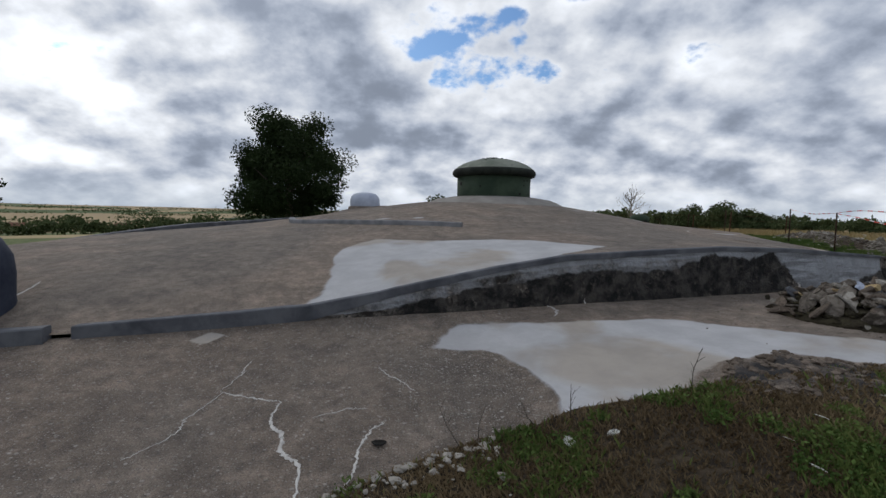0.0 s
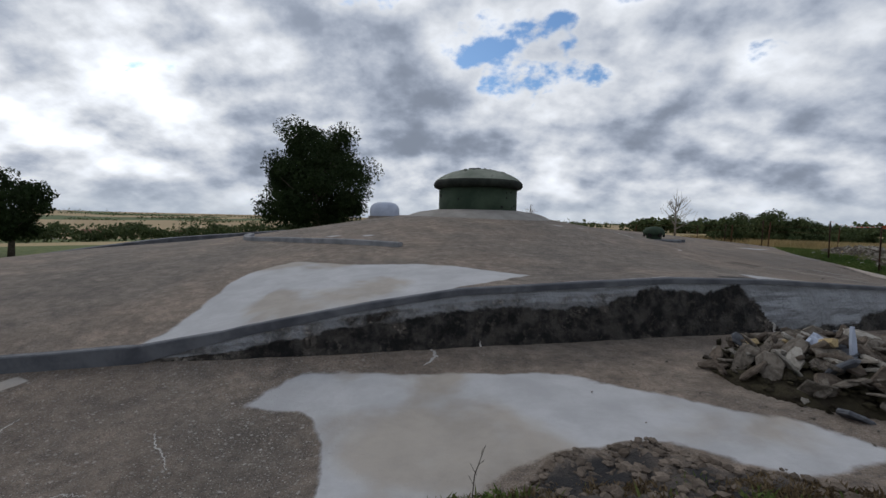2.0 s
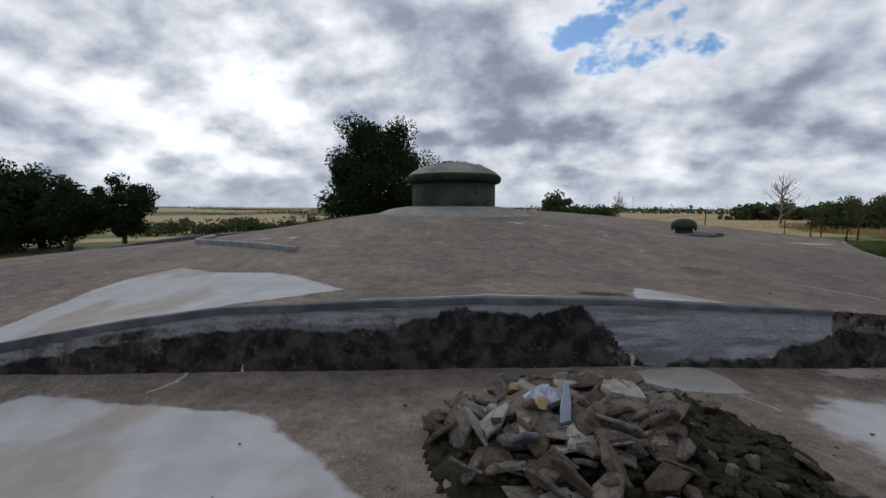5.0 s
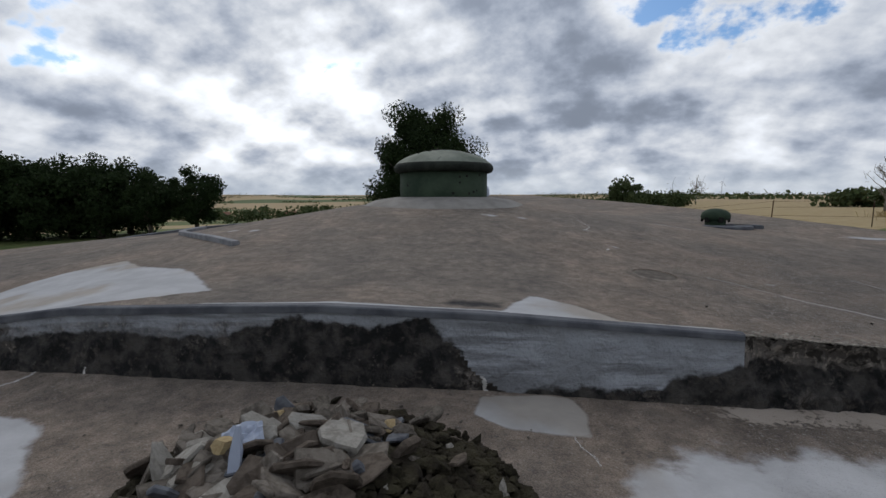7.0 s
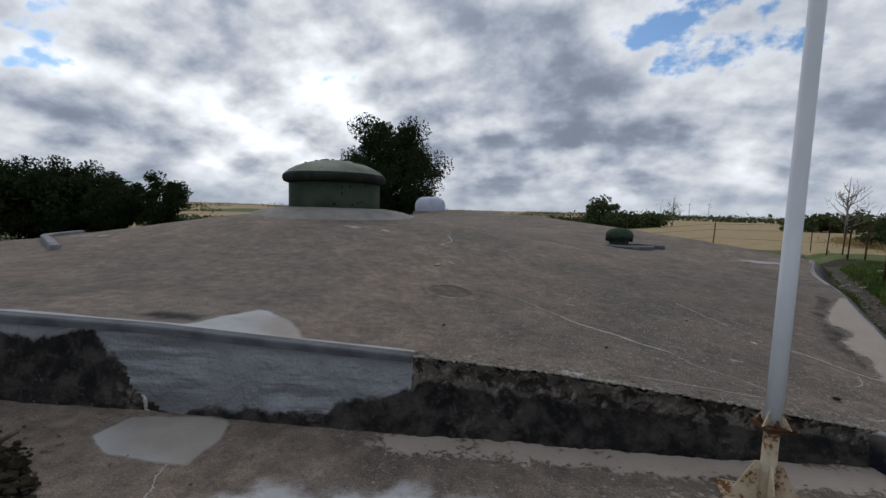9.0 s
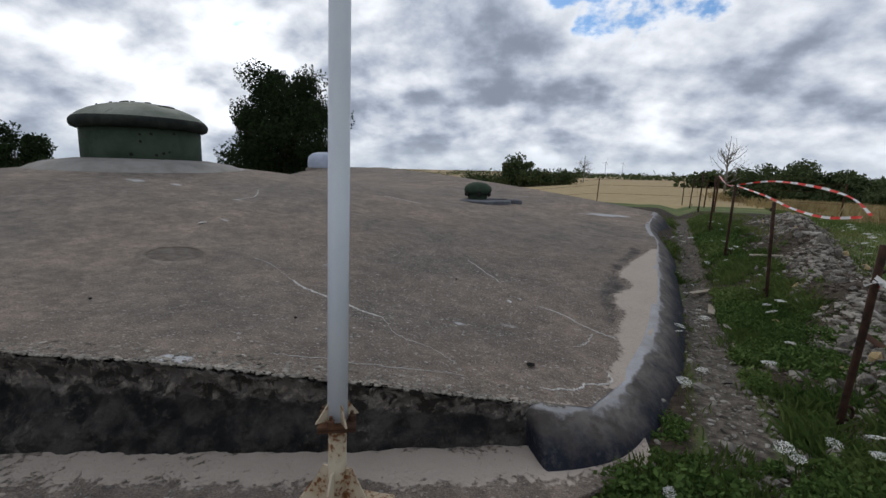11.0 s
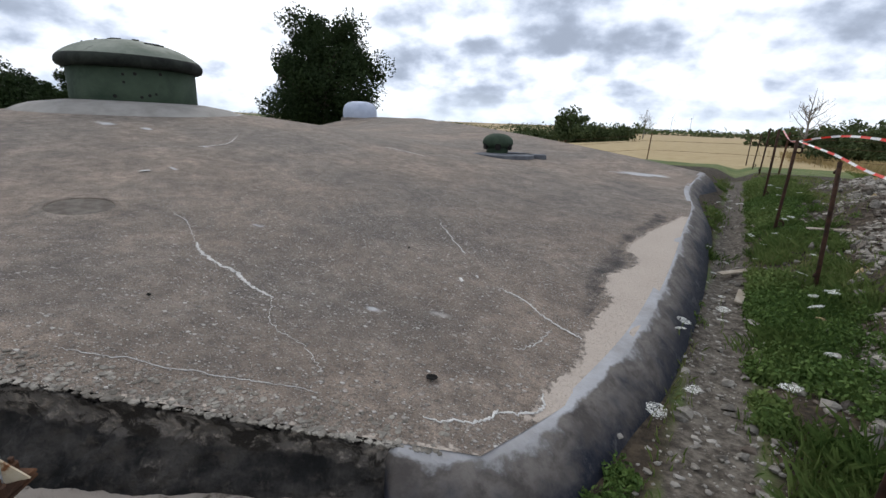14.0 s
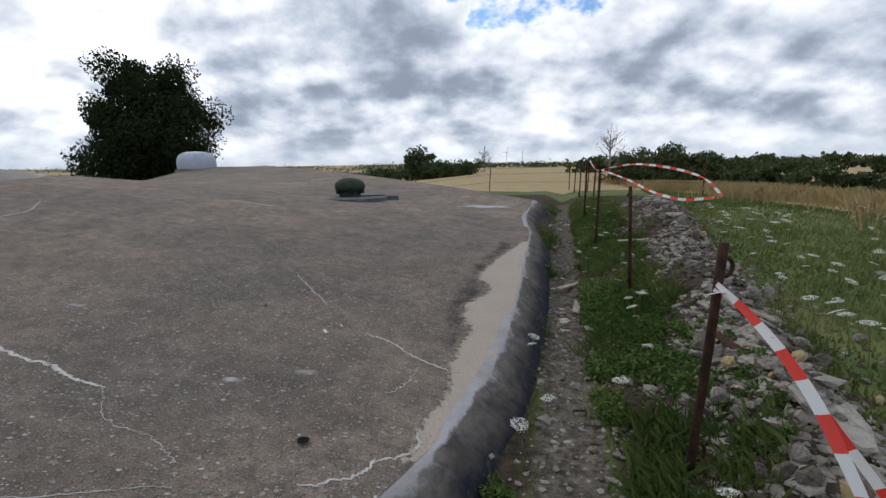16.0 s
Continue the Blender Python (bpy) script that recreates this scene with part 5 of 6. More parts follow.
scatter_stones("slab_chips", "small concrete chips scattered on the lower slab", [(a, b, c + 0.012, 0.012 + 0.02 * rs.rand()) for a, b, c in zip(ux, uy, apron(ux, uy))], 17, MAT_STONE)
ux, uy = rs.uniform(2.1, 4.3, 2600), rs.uniform(2.85, 3.95, 2600)
ok = inside(ux, uy, BROKEN, 0.1) > 0.5
ux, uy = ux[ok], uy[ok]
scatter_stones("broken_crumbs", "dark crumbled concrete where the white repair has broken away", [(a, b, c + 0.03, 0.012 + 0.07 * rs.rand() ** 2.5) for a, b, c in zip(ux, uy, apron(ux, uy) + 0.05 * ripple(ux, uy, 9.0))], 21, MAT_BROWN)
bx_ = rs.uniform(-0.7, 0.6, 130)
by_ = grass_line(bx_) - np.abs(rs.normal(0.05, 0.22, 130))
scatter_stones("bank_stones", "pale stones at the foot of the grass bank", [(a, b, c + 0.01, 0.02 + 0.06 * rs.rand() ** 2) for a, b, c in zip(bx_, by_, land(bx_, by_))], 7)
for x, y, z, size in ((12.2, 9.45, 0.04, (0.13, 0.10, 0.13)), (13.77, 9.3, 0.07, (0.17, 0.14, 0.13)), (14.23, 9.56, 0.12, (0.19, 0.13, 0.12)), (13.82, 11.03, 0.06, (0.20, 0.14, 0.10)), (13.45, 11.7, 0.05, (0.12, 0.24, 0.07))):
    st = thing("loose_stone", pose(x, y, on_land(x, y, z)), "single pale stone lying on the weedy verge", "stone", "loose stones")
    bm = bmesh.new()
    bm.from_mesh(LUMPS[3])
    bm.transform(Matrix.Diagonal((*size, 1)))
    part("stone", bm, MAT_CHALK, st)


# ---- leaves, trees, hedges ----
def leaf_quads(points, size, rs, droop=0.0):
    n = len(points)
    a = rs.normal(size=(n, 3)); a /= np.linalg.norm(a, axis=1)[:, None]
    b = np.cross(a, rs.normal(size=(n, 3))); b /= np.linalg.norm(b, axis=1)[:, None]
    w = size * rs.uniform(0.6, 1.3, (n, 1))
    v = np.stack([points - a * w, points + b * w * 0.55, points + a * w, points - b * w * 0.55], 1)
    return v.reshape(-1, 3), np.arange(4 * n).reshape(n, 4)


def crown_points(rs, width, low, high, clumps, per, lean=0.0):
    """Places of leaves in uneven clumps round an egg-shaped crown."""
    out_p = []
    for _ in range(clumps):
        d = rs.normal(size=3); d /= np.linalg.norm(d)
        f = rs.uniform(0.35, 1.0) ** 0.6
        mid = (low + high) / 2
        c = np.array([d[0] * width / 2 * f, d[1] * width / 2 * f, mid + d[2] * (high - low) / 2 * f])
        c[0] += lean * (c[2] - mid)
        slim = 0.88 + 0.14 * math.sin(3 * math.atan2(d[1], d[0]) + 1.3)
        c[:2] *= slim if c[2] > mid else 1.0
        rad = rs.uniform(0.085, 0.19) * width
        q = rs.normal(size=(per, 3)); q /= np.linalg.norm(q, axis=1)[:, None] + 1e-9
        q *= (rs.rand(per, 1) ** 0.45) * rad
        out_p.append(q * (1, 1, 0.8) + c)
    return np.concatenate(out_p)


def tree(x, y, width, high, low, seed, label, leaf=0.22, clumps=70, per=170, mat=None, category="tree", group="", z=None):
    rs = np.random.RandomState(seed)
    t = thing("tree", pose(x, y, on_land(x, y, -0.15) if z is None else z), label, category, group)
    bm = tube([(0, 0, 0), (0.1, 0, high * 0.2), (-0.05, 0.1, high * 0.45), (0.1, 0, high * 0.8)], [width * 0.045, width * 0.036, width * 0.026, width * 0.006], 9)
    for _ in range(9):
        a, h0 = rs.rand() * 6.28, rs.uniform(0.2, 0.55) * high
        r1 = width * rs.uniform(0.25, 0.42)
        tube([(0, 0, h0), (r1 * 0.5 * math.cos(a), r1 * 0.5 * math.sin(a), h0 + high * 0.12), (r1 * math.cos(a), r1 * math.sin(a), h0 + high * rs.uniform(0.15, 0.3))], [width * 0.017, width * 0.011, width * 0.003], 6, bm)
    part("trunk", bm, MAT_BARK, t, "", True)
    v, f = leaf_quads(crown_points(rs, width, low, high, clumps, per), leaf, rs)
    mesh_object("crown", v, f, mat or MAT_LEAF, parent=t)
    return t


tree(-11.5, 43.6, 9.9, 11.0, 0.6, 3, "large dark green broadleaf tree standing alone behind the bunker", 0.125, 125, 460, z=-0.6)
first = tree(-37.8, 40.5, 6.4, 7.4, 1.9, 5, "round dark green tree on the lawn before the wood", 0.15, 70, 190, group="lawn trees")
copy_thing(first, pose(-41.0, 37.4, on_land(-41, 37.4), 0, 0, 70) @ Matrix.Scale(0.88, 4))
first = tree(-47, 36, 9.5, 8.3, 0.4, 8, "tall dark tree at the edge of the wood", 0.19, 80, 230, group="wood trees")
second = tree(-50, 31, 10.0, 8.9, 0.3, 9, "tall dark tree at the edge of the wood", 0.19, 80, 230, group="wood trees")
rnd = random.Random(2)
for n, (x, y) in enumerate(((-52, 36), (-53, 26), (-55, 20), (-57, 14), (-58, 8), (-60, 1), (-62, -6), (-56, 31), (-49.5, 41), (-60, 24), (-63, 12))):
    copy_thing((first, second)[n % 2], pose(x, y, on_land(x, y, -0.1), 0, 0, rnd.uniform(0, 360)))


def hedge(name, anchors, width, height, count, leaf, seed, label, mat=None):
    """A ragged run of rounded leaf clumps along the anchors."""
    rs = np.random.RandomState(seed)
    l = spread(anchors, 200)
    per = 190 if leaf < 0.15 else 40
    i = rs.randint(0, 200, max(count // per, 14))
    pts_ = []
    for j in i:
        x, y = l[j] + rs.normal(0, width * 0.24, 2)
        top = height * (0.72 + 0.22 * math.sin(j * 0.21 + seed) + 0.12 * math.sin(j * 0.53 + 2 * seed))
        h = top * rs.uniform(0.15, 0.86)
        size = rs.uniform(0.13, 0.26) * height * (1.0 if leaf < 0.15 else 1.7)
        q = rs.normal(size=(per, 3))
        q *= size * rs.rand(per, 1) ** 0.35 / np.linalg.norm(q, axis=1)[:, None]
        pts_.append(q * (1.25, 1.25, 0.85) + (x, y, on_land(x, y) + h))
    v, f = leaf_quads(np.concatenate(pts_), leaf, rs)
    ob = mesh_object(name, v, f, mat or MAT_BUSH)
    return tagged(ob, label, "hedge", kind="stuff")


hedge("hedge", [(31.6, 24.0), (32.6, 21.0), (33.4, 17.5), (34.0, 13.0)], 4.2, 3.5, 52000, 0.10, 1, "ragged dark green bushes along the dry grass strip")
hedge("hedge", [(26.5, 37), (28.8, 32), (31.0, 26)], 2.8, 1.5, 26000, 0.09, 2, "low green bushes along the dry grass strip")
hedge("hedge", [(25.2, 42), (26.0, 39), (26.8, 36)], 3.4, 2.7, 30000, 0.10, 3, "ragged dark green bushes along the dry grass strip")
hedge("hedge", [(31, 52), (35, 54), (40, 55), (48, 56)], 3.5, 1.9, 4000, 0.2, 4, "low hedge before the stubble field")
hedge("hedge", [(-2, 92), (2, 101), (9, 101), (16, 104)], 4.5, 3.6, 7000, 0.3, 5, "dark hedge behind the bunker roof")
hedge("hedge", [(-24, 78), (-16, 86), (-8, 88)], 4.0, 3.0, 4000, 0.3, 6, "dark hedge behind the bunker roof")
hedge("hedge", [(34, 86), (50, 92), (75, 98), (105, 98)], 6, 3.0, 9000, 0.4, 7, "row of dark trees beyond the stubble field")
hedge("hedge", [(80, 70), (110, 66), (150, 60)], 6, 4.6, 6000, 0.45, 8, "row of dark trees beyond the stubble field")
hedge("hedge", [(-90, 90), (-70, 112), (-45, 120), (-30, 128)], 6, 4.5, 8000, 0.4, 9, "dark hedgerow in the valley")
hedge("hedge", [(-190, 150), (-150, 190), (-90, 215), (-40, 230)], 10, 6.5, 8000, 0.7, 10, "dark hedgerow and gardens in the valley")
tree(5.1, 103, 7.5, 6.2, 0.2, 14, "bushy round tree in the hedge", 0.3, 40, 90, MAT_BUSH)

rs = np.random.RandomState(77)
clumps_ = []
for n in range(150):
    a, d = rs.uniform(-1.35, 1.25), rs.uniform(330, 1500)
    x, y = d * math.sin(a), d * math.cos(a)
    run, turn_ = rs.uniform(20, 110) * d / 600, rs.uniform(-0.35, 0.35) + a
    m_ = int(run / 5) + 4
    s_ = rs.uniform(-0.5, 0.5, (m_ * 7, 1)) * run
    c = np.array([x, y]) + s_ * np.array([math.cos(turn_), -math.sin(turn_)]) + rs.normal(0, 3, (m_ * 7, 2))
    z_ = land(c[:, 0], c[:, 1]) + np.abs(rs.normal(0, 1, m_ * 7)) * min(1.2 + d / 700, 3)
    clumps_.append(np.concatenate([c, z_[:, None]], 1))
v, f = leaf_quads(np.concatenate(clumps_), 1.7, rs)
tagged(mesh_object("far_woods", v, f, MAT_BUSH), "far hedges and copses between the fields", "woods", kind="stuff")


def bare_tree(x, y, high, seed, label):
    rs = np.random.RandomState(seed)
    t = thing("dead_tree", pose(x, y, on_land(x, y, -0.1)), label, "tree")
    part("trunk", tube([(0, 0, 0), (0.05, 0, high * 0.3), (0, 0.05, high * 0.6), (0.08, 0, high)], [0.14, 0.11, 0.07, 0.015], 7), MAT_DEADWOOD, t, "", True)
    bm = bmesh.new()
    for _ in range(24):
        a, h0 = rs.rand() * 6.28, rs.uniform(0.12, 0.85) * high
        r1 = high * rs.uniform(0.25, 0.5) * (1.1 - h0 / high)
        rise = high * rs.uniform(0.12, 0.3)
        tip = (r1 * math.cos(a), r1 * math.sin(a), h0 + rise)
        tube([(0, 0, h0), (tip[0] * 0.5, tip[1] * 0.5, h0 + rise * 0.4), tip], [0.055, 0.035, 0.012], 5, bm)
        for _ in range(4):
            q = Vector(tip) * rs.uniform(0.5, 1.0); q.z = h0 + rise * rs.uniform(0.4, 1)
            tube([q, q + Vector(rs.normal(0, 0.3, 3)) + Vector((0, 0, 0.4))], [0.02, 0.008], 4, bm)
    part("branchwork", bm, MAT_DEADWOOD, t, "thin bare branches")
    return t


bare_tree(31.0, 65.4, 6.4, 4, "bare dead tree in the stubble field")
bare_tree(19, 118, 6.0, 6, "small sparse tree above the far hedge")


# ---- far things: houses, wind turbines, wire fence ----
def house(x, y, turn, wide=8.0):
    h = thing("house", pose(x, y, on_land(x, y, -0.3), 0, 0, turn), "small pale rendered house with a tiled roof in the valley", "house", "village houses")
    part("wall", box((wide, 4, 2.8), (0, 0, 1.4), 0.05), MAT_HOUSE, h)
    bm = bmesh.new()
    a = [bm.verts.new((sx * (wide / 2 + 0.3), sy * 2.3, 2.7)) for sx, sy in ((-1, -1), (1, -1), (1, 1), (-1, 1))]
    b = [bm.verts.new((sx * (wide / 2 + 0.3), 0, 4.4)) for sx in (-1, 1)]
    for f_ in ((a[0], a[1], b[1], b[0]), (a[2], a[3], b[0], b[1]), (a[1], a[2], b[1]), (a[3], a[0], b[0]), (a[3], a[2], a[1], a[0])):
        bm.faces.new(f_)
    part("roof", bm, MAT_ROOF, h)
    for sx in (-0.3, 0.05, 0.32):
        part("window", box((0.9, 0.08, 1.2), (sx * wide, -2.02, 1.5), 0.01), MAT_NAVY, h)


for x, y, a in ((-168, 186, 20), (-157, 195, 60), (-180, 174, 80), (-128, 214, 30)):
    house(x, y, a, 6.0)


def turbine(x, y, turn):
    t = thing("wind_turbine", pose(x, y, on_land(x, y), 0, 0, turn), "distant white three-bladed wind turbine", "wind turbine", "wind turbines")
    part("tower", lathe([(1.5, 0), (0.9, 42), (0, 42)], 12), MAT_WHITE, t)
    part("nacelle", box((2, 5, 2), (0, 0, 43), 0.4), MAT_WHITE, t)
    for a in (20, 140, 260):
        bm = box((1.0, 0.4, 20), (0, -3, 10), 0.15)
        bm.transform(pose(0, 0, 43, 0, a, 0))
        part("blade", bm, MAT_WHITE, t)


for x, y, a in ((200, 1720, 30), (262, 1760, 50), (120, 1800, 10)):
    turbine(x, y, a)
for x, y in ((18.5, 30.0), (14.0, 33.5), (9.5, 37.0), (22.5, 27.0), (5.0, 40.5), (17.2, 24.5)):
    p = thing("fence_post", pose(x, y, on_land(x, y, -0.05), 1, 2, 15), "thin rusty steel post of the far wire fence", "fence post", "far fence posts")
    part("stake", tube([(0, 0, 0), (0, 0, 0.7), (0, 0, 1.35)], 0.03, 6), MAT_RUST, p)
bm = bmesh.new()
ends = [(5.0, 40.5), (9.5, 37.0), (14.0, 33.5), (18.5, 30.0), (22.5, 27.0)]
for h in (0.5, 0.95, 1.25):
    tube([(x, y, on_land(x, y, h)) for x, y in ends], 0.006, 4, bm)
ob = part("fence_wire", bm, MAT_RUST)
tagged(ob, "thin rusty wires between the far posts", "fence wire")


# ---- grass, flowers ----
def blades(name, x, y, tall, mat, seed, label, wide=0.006, bend=0.35):
    rs = np.random.RandomState(seed)
    n = len(x)
    z = land(x, y) - 0.01
    a = rs.rand(n) * 6.283
    h = tall * rs.uniform(0.4, 1.2, n)
    w = wide * rs.uniform(0.7, 1.5, n)
    lean = h * bend * rs.rand(n)
    dx, dy = np.cos(a), np.sin(a)
    root = np.stack([x, y, z], -1)
    side = np.stack([-dy * w, dx * w, 0 * w], -1)
    midp = root + np.stack([dx * lean * 0.35, dy * lean * 0.35, h * 0.6], -1)
    tip = root + np.stack([dx * lean, dy * lean, h], -1)
    v = np.stack([root - side, root + side, midp + side * 0.7, tip, midp - side * 0.7], 1).reshape(-1, 3)
    f = np.arange(5 * n).reshape(n, 5)
    return tagged(mesh_object(name, v, f, mat), label, "grass", kind="stuff")


rs = np.random.RandomState(9)


def patchy(n, x0, x1, y0, y1, keep, power=1.0):
    x, y = rs.uniform(x0, x1, n), y0 + (y1 - y0) * rs.rand(n) ** power
    ok = keep(x, y) > rs.rand(n)
    return x[ok], y[ok]


on_bank = lambda x, y: (y < grass_line(x) - 0.03) * np.clip(-0.05 + 1.1 * ripple(x, y, 4.6), 0.015, 1)
blades("bank_grass", *patchy(60000, -0.7, 5.3, 0.8, 3.6, on_bank), 0.075, MAT_GRASS, 11, "short green weeds and grass on the earth bank", 0.005, 0.9)
blades("bank_straw", *patchy(110000, -0.5, 5.3, 0.8, 3.6, lambda x, y: (y < grass_line(x) - 0.02) * np.clip(0.62 - 0.5 * ripple(x, y, 3.3), 0.1, 1)), 0.042, MAT_LITTER, 12, "dry grass and litter on the earth bank", 0.0055, 1.3)
off_trench = lambda x, y: np.clip(1 - 1.2 * np.exp(-((x - trench_x(y)) / 0.36) ** 2) - 1.05 * np.exp(-((x - heap_x(y) - 0.1) / 0.55) ** 2), 0, 1) * np.clip(0.35 + 0.9 * ripple(x, y, 2.1), 0.03, 1) * (x > trench_x(y) - 0.35)
blades("strip_grass", *patchy(110000, 11.9, 18.0, 7.2, 24, lambda x, y: off_trench(x, y) * (x < heap_x(y) + 0.9), 1.7), 0.08, MAT_GRASS, 13, "rough green grass between slab and stone heap", 0.005, 0.9)
cy_ = 7.0 + 15 * rs.rand(900) ** 1.9
cx_ = trench_x(cy_) + rs.uniform(-0.55, 1.2, 900)
keep = (off_trench(cx_, cy_) > 0.06 + 0.30 * rs.rand(900)) & (np.abs(cx_ - trench_x(cy_) + 0.03) > 0.30)
cx_, cy_ = cx_[keep], cy_[keep]
many = 150
spread_r = np.repeat(rs.uniform(0.05, 0.13, len(cx_)), many)
blades("grass_tufts", np.repeat(cx_, many) + spread_r * rs.normal(size=len(cx_) * many), np.repeat(cy_, many) + spread_r * rs.normal(size=len(cx_) * many), np.repeat(rs.uniform(0.05, 0.16, len(cx_)), many), MAT_TUFT, 23, "dense dark green grass tufts along the pickets", 0.005, 1.1)
blades("corner_grass", *patchy(16000, 10.6, 12.6, 6.2, 9.0, lambda x, y: (y < wall_line(x) - 0.2 - 1.2 * (x < 11.0)) * (x > 11.0 - 0.3 * (8 - y))), 0.09, MAT_GRASS, 14, "rough green grass at the slab's corner", 0.006, 0.7)
blades("meadow_grass", *patchy(150000, 14.2, 22.5, 7.0, 40, lambda x, y: np.clip(0.6 + 0.5 * ripple(x, y, 0.9), 0, 1) * (x > heap_x(y) + 0.5), 1.7), 0.075, MAT_GRASS, 15, "green meadow grass beyond the stone heap", 0.010, 0.6)
blades("tall_dry_grass", *patchy(110000, 19.5, 29.0, 7.0, 50, lambda x, y: np.exp(-((x - 23.6 - 0.08 * (y - 14) - 0.6 * np.sin(0.7 * y)) / 1.5) ** 2) * np.clip(0.75 + 0.6 * ripple(x, y, 0.8), 0.1, 1), 1.5), 0.50, MAT_STRAW, 16, "tall straw coloured dry grass before the hedge", 0.013, 0.8)


def weeds(name, x, y, high, wide, per, leaf, seed, label):
    """Low leafy weeds: small leaves heaped round each root."""
    rs = np.random.RandomState(seed)
    n = len(x)
    z = land(x, y)
    q = rs.normal(size=(n, per, 3))
    q /= np.linalg.norm(q, axis=2)[:, :, None]
    q *= rs.rand(n, per, 1) ** 0.4
    size = rs.uniform(0.5, 1.3, (n, 1))
    q = np.stack([q[..., 0] * wide * size + x[:, None], q[..., 1] * wide * size + y[:, None], np.abs(q[..., 2]) * high * size + z[:, None]], -1)
    v, f = leaf_quads(q.reshape(-1, 3), leaf, rs)
    return tagged(mesh_object(name, v, f, MAT_TUFT), label, "weeds", kind="stuff")


wy = 8.3 + 14 * rs.rand(2600) ** 1.8
wx_ = trench_x(wy) + 0.17 + np.abs(rs.normal(0.12, 0.42, 2600))
ok = (ripple(wx_, wy, 2.6, 0.4) > -0.08) & (wx_ < heap_x(wy) + 0.05)
weeds("verge_weeds", wx_[ok], wy[ok], 0.10, 0.10, 70, 0.020, 31, "dense dark leafy weeds between trench and stone heap")
wy = 8.6 + 13 * rs.rand(700) ** 1.6
wx_ = trench_x(wy) - 0.42 + rs.normal(0, 0.07, 700)
ok = ripple(wx_, wy, 3.0, 1.4) > 0.25
weeds("trench_weeds", wx_[ok], wy[ok], 0.06, 0.07, 45, 0.016, 32, "small weeds rooted at the foot of the slab edge")
wx_, wy = rs.uniform(10.9, 13.0, 900), rs.uniform(6.4, 8.75, 900)
ok = (wy < wall_line(wx_) - 0.05) & (wx_ > 11.5 - 0.35 * (8.4 - wy)) & (ripple(wx_, wy, 2.4) > -0.05)
weeds("corner_weeds", wx_[ok], wy[ok], 0.11, 0.11, 70, 0.022, 33, "dense dark weeds at the slab's corner")
wx_, wy = rs.uniform(-0.5, 5.2, 1400), rs.uniform(1.2, 3.5, 1400)
ok = (wy < grass_line(wx_) - 0.05) & (ripple(wx_, wy, 4.6) > 0.18)
weeds("bank_weeds", wx_[ok], wy[ok], 0.05, 0.09, 60, 0.015, 34, "low green weeds on the earth bank")


def carrot(x, y, high, wide, seed):
    r_ = random.Random(seed)
    z = on_land(x, y, -0.01)
    t = thing("wild_carrot", pose(x, y, z, r_.gauss(0, 8), r_.gauss(0, 8), r_.uniform(0, 360)), "white flowering wild carrot on a thin green stem", "flower", "wild carrots")
    part("stem", tube([(0, 0, 0), (0.01, 0, high * 0.6), (0, 0, high)], 0.004, 5), MAT_GRASS, t)
    v = []
    for n in range(130):
        rr = wide * math.sqrt((n + 0.5) / 130) * (1 + 0.12 * math.sin(n * 1.7))
        a = 2.4 * n
        v.append((rr * math.cos(a), rr * math.sin(a), high + 0.012 - 0.25 * rr * rr / wide))
    q, f_ = leaf_quads(np.array(v), wide * 0.14, np.random.RandomState(seed))
    q[:, 2] = (q[:, 2] - high) * 0.4 + high
    mesh_object("umbel", q, f_, MAT_PETAL, parent=t)
    return t


firsts = [carrot(12.75, 8.75, 0.16, 0.055, 1), carrot(13.05, 8.9, 0.14, 0.045, 2), carrot(15.7, 9.0, 0.36, 0.06, 3)]
rnd = random.Random(15)
for n in range(210):
    if n < 165:
        y = 7.6 + 10 * rnd.random() ** 1.7
        x = heap_x(y) + 0.9 + rnd.random() ** 1.5 * 4.5
        src = firsts[2]
    else:
        y = 8.2 + 11 * rnd.random()
        x = trench_x(y) + rnd.choice((-0.25, 0.65)) + rnd.gauss(0, 0.2)
        src = firsts[n % 2]
    copy_thing(src, pose(x, y, on_land(x, y, -0.01), rnd.gauss(0, 10), rnd.gauss(0, 10), rnd.uniform(0, 360)) @ Matrix.Scale(rnd.uniform(0.7, 1.2), 4))
for n in range(14):
    x, y = rnd.uniform(0.8, 4.2), rnd.uniform(1.6, 3.0)
    copy_thing(firsts[n % 2], pose(x, y, on_land(x, y, -0.06), rnd.gauss(0, 10), rnd.gauss(0, 10), rnd.uniform(0, 360)) @ Matrix.Scale(0.7, 4))
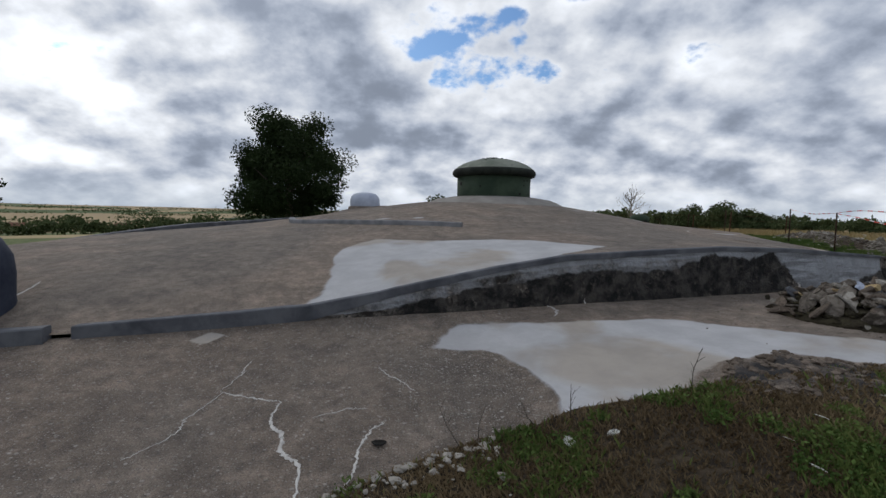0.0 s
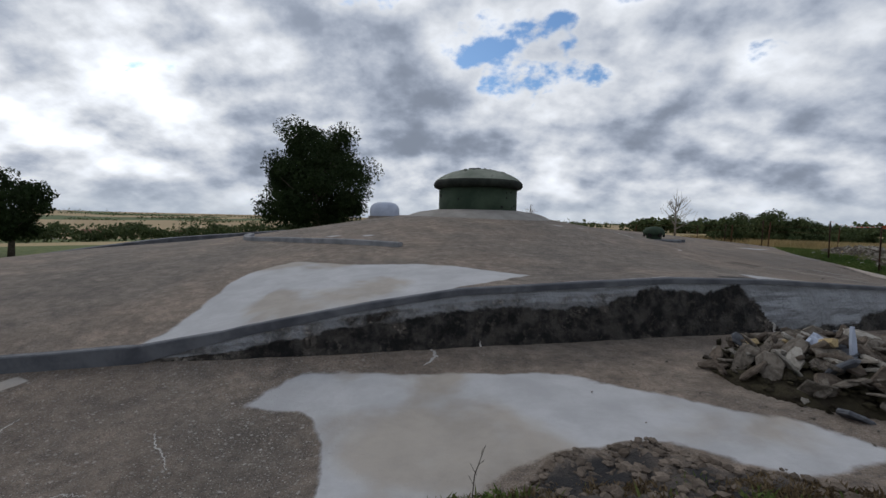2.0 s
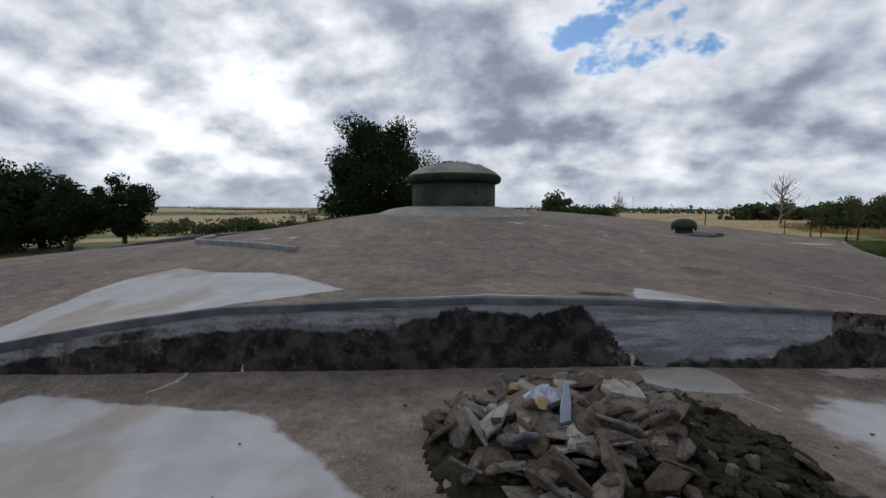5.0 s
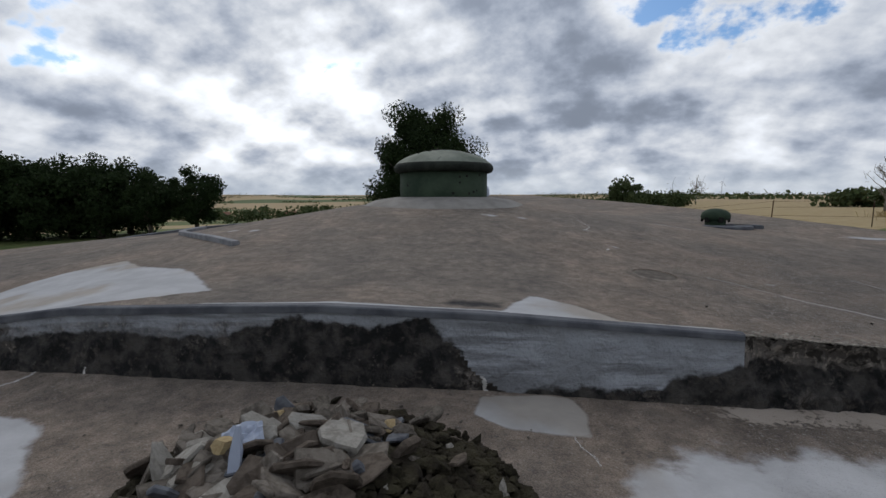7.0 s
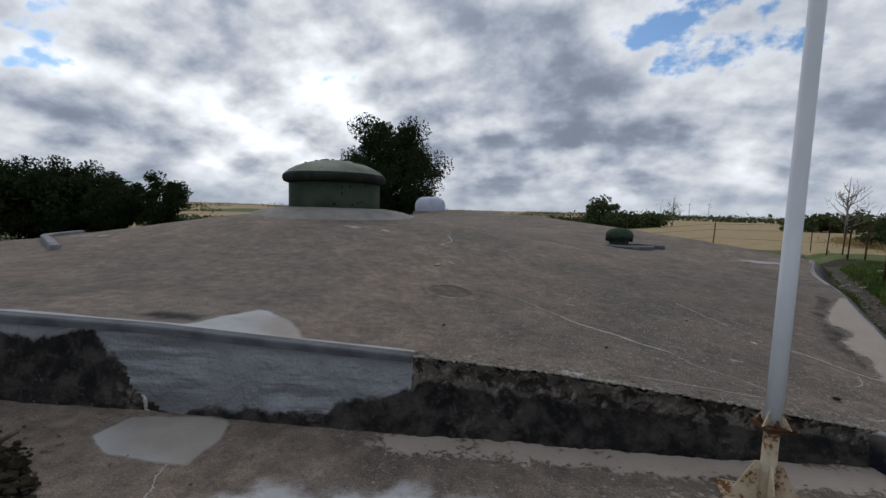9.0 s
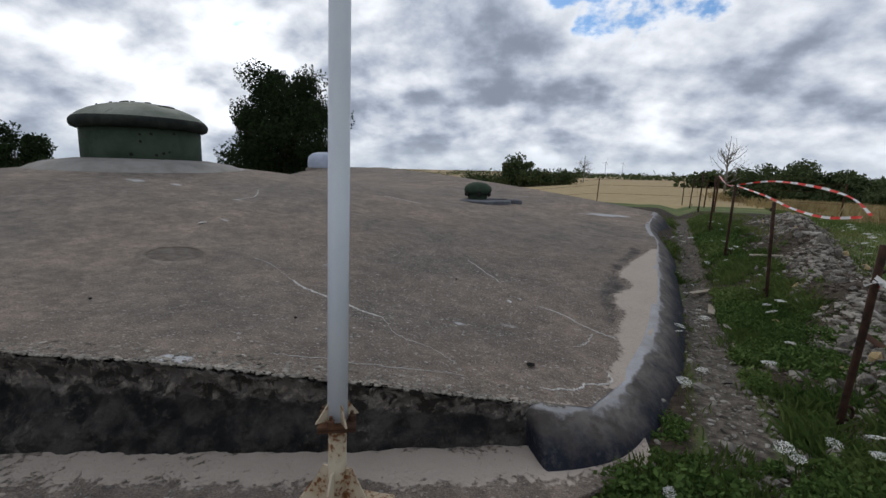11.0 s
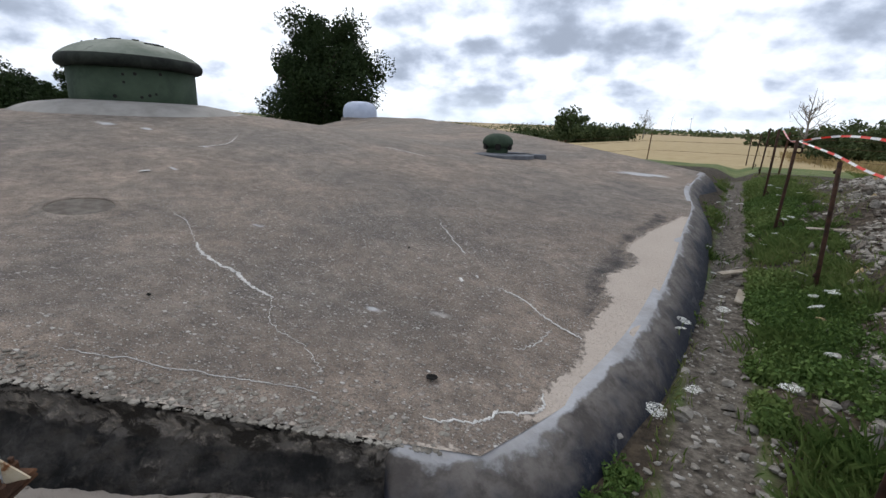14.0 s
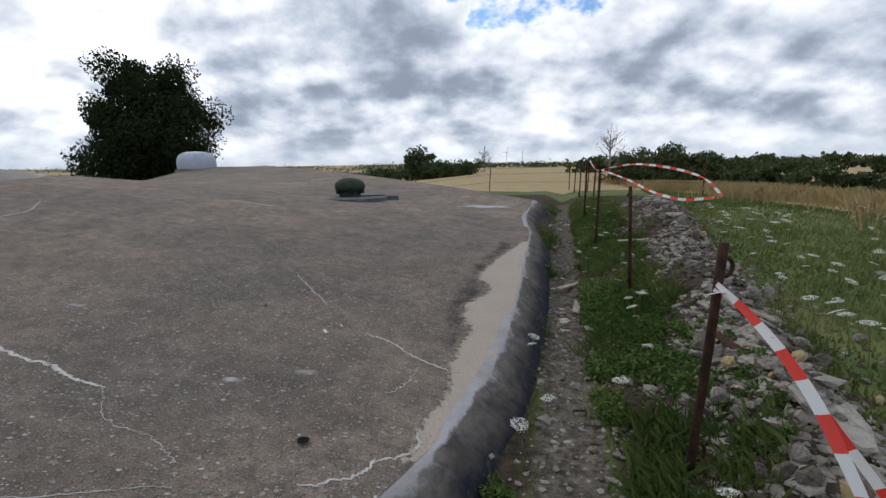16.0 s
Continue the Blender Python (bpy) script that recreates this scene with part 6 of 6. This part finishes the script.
for x, y in ((0.35, 3.16), (0.48, 3.2), (0.9, 3.24), (1.15, 3.2), (2.1, 3.3)):
    z = on_land(x, y, -0.02)
    w = thing("dry_weed", pose(x, y, z, rnd.gauss(0, 10), rnd.gauss(0, 14), rnd.uniform(0, 360)), "thin dry brown weed stalk at the bank's edge", "weed", "dry weeds")
    bm = tube([(0, 0, 0), (0.02, 0, 0.18), (0, 0.02, 0.36)], [0.004, 0.003, 0.0015], 5)
    for h in (0.12, 0.18, 0.24, 0.3):
        a = rnd.uniform(0, 6.28)
        tube([(0.01, 0, h), (0.06 * math.cos(a), 0.06 * math.sin(a), h + 0.06)], [0.002, 0.001], 4, bm)
    part("stalk", bm, MAT_BARK, w)


# ---- rusty band and boards on the verge ----
band = thing("rusty_band", pose(14.2, 10.18, on_land(14.2, 10.18, 0.10), 0, 70, 35), "curved rusty steel band lying on the stone heap", "steel band")
arc = [(0.42 * math.cos(a), 0.42 * math.sin(a)) for a in np.linspace(-0.55, 0.75, 22)]
rows_b = np.array([[(x * f - 0.3, y * f, z) for x, y in arc] for f, z in ((1.0, -0.035), (1.0, 0.035), (1.012, 0.035), (1.012, -0.035), (1.0, -0.035))])
grid_object("steel_strip", rows_b, MAT_RUST, parent=band)
MAT_BOARD = plain("weathered_board", (0.24, 0.20, 0.15), (0.36, 0.32, 0.26), 6, 0.9, 0.0, 0.5, 0.008)
for x, y, long, a, tip in ((13.55, 12.6, 0.5, 70, 6), (13.75, 13.6, 0.7, 40, 3), (15.3, 15.2, 0.8, 12, 4), (13.3, 10.9, 0.42, 78, 8), (14.5, 15.9, 0.4, 55, 10), (14.9, 11.2, 0.34, 100, 12)):
    board = thing("board", pose(x, y, on_land(x, y, 0.035), tip, 0, a), "short weathered wooden board dropped on the verge", "board", "boards")
    bm = box((long, 0.09, 0.022), (0, 0, 0), 0.004)
    for v_ in bm.verts:
        v_.co.y += 0.012 * math.sin(7 * v_.co.x)
    part("plank", bm, MAT_BOARD, board)
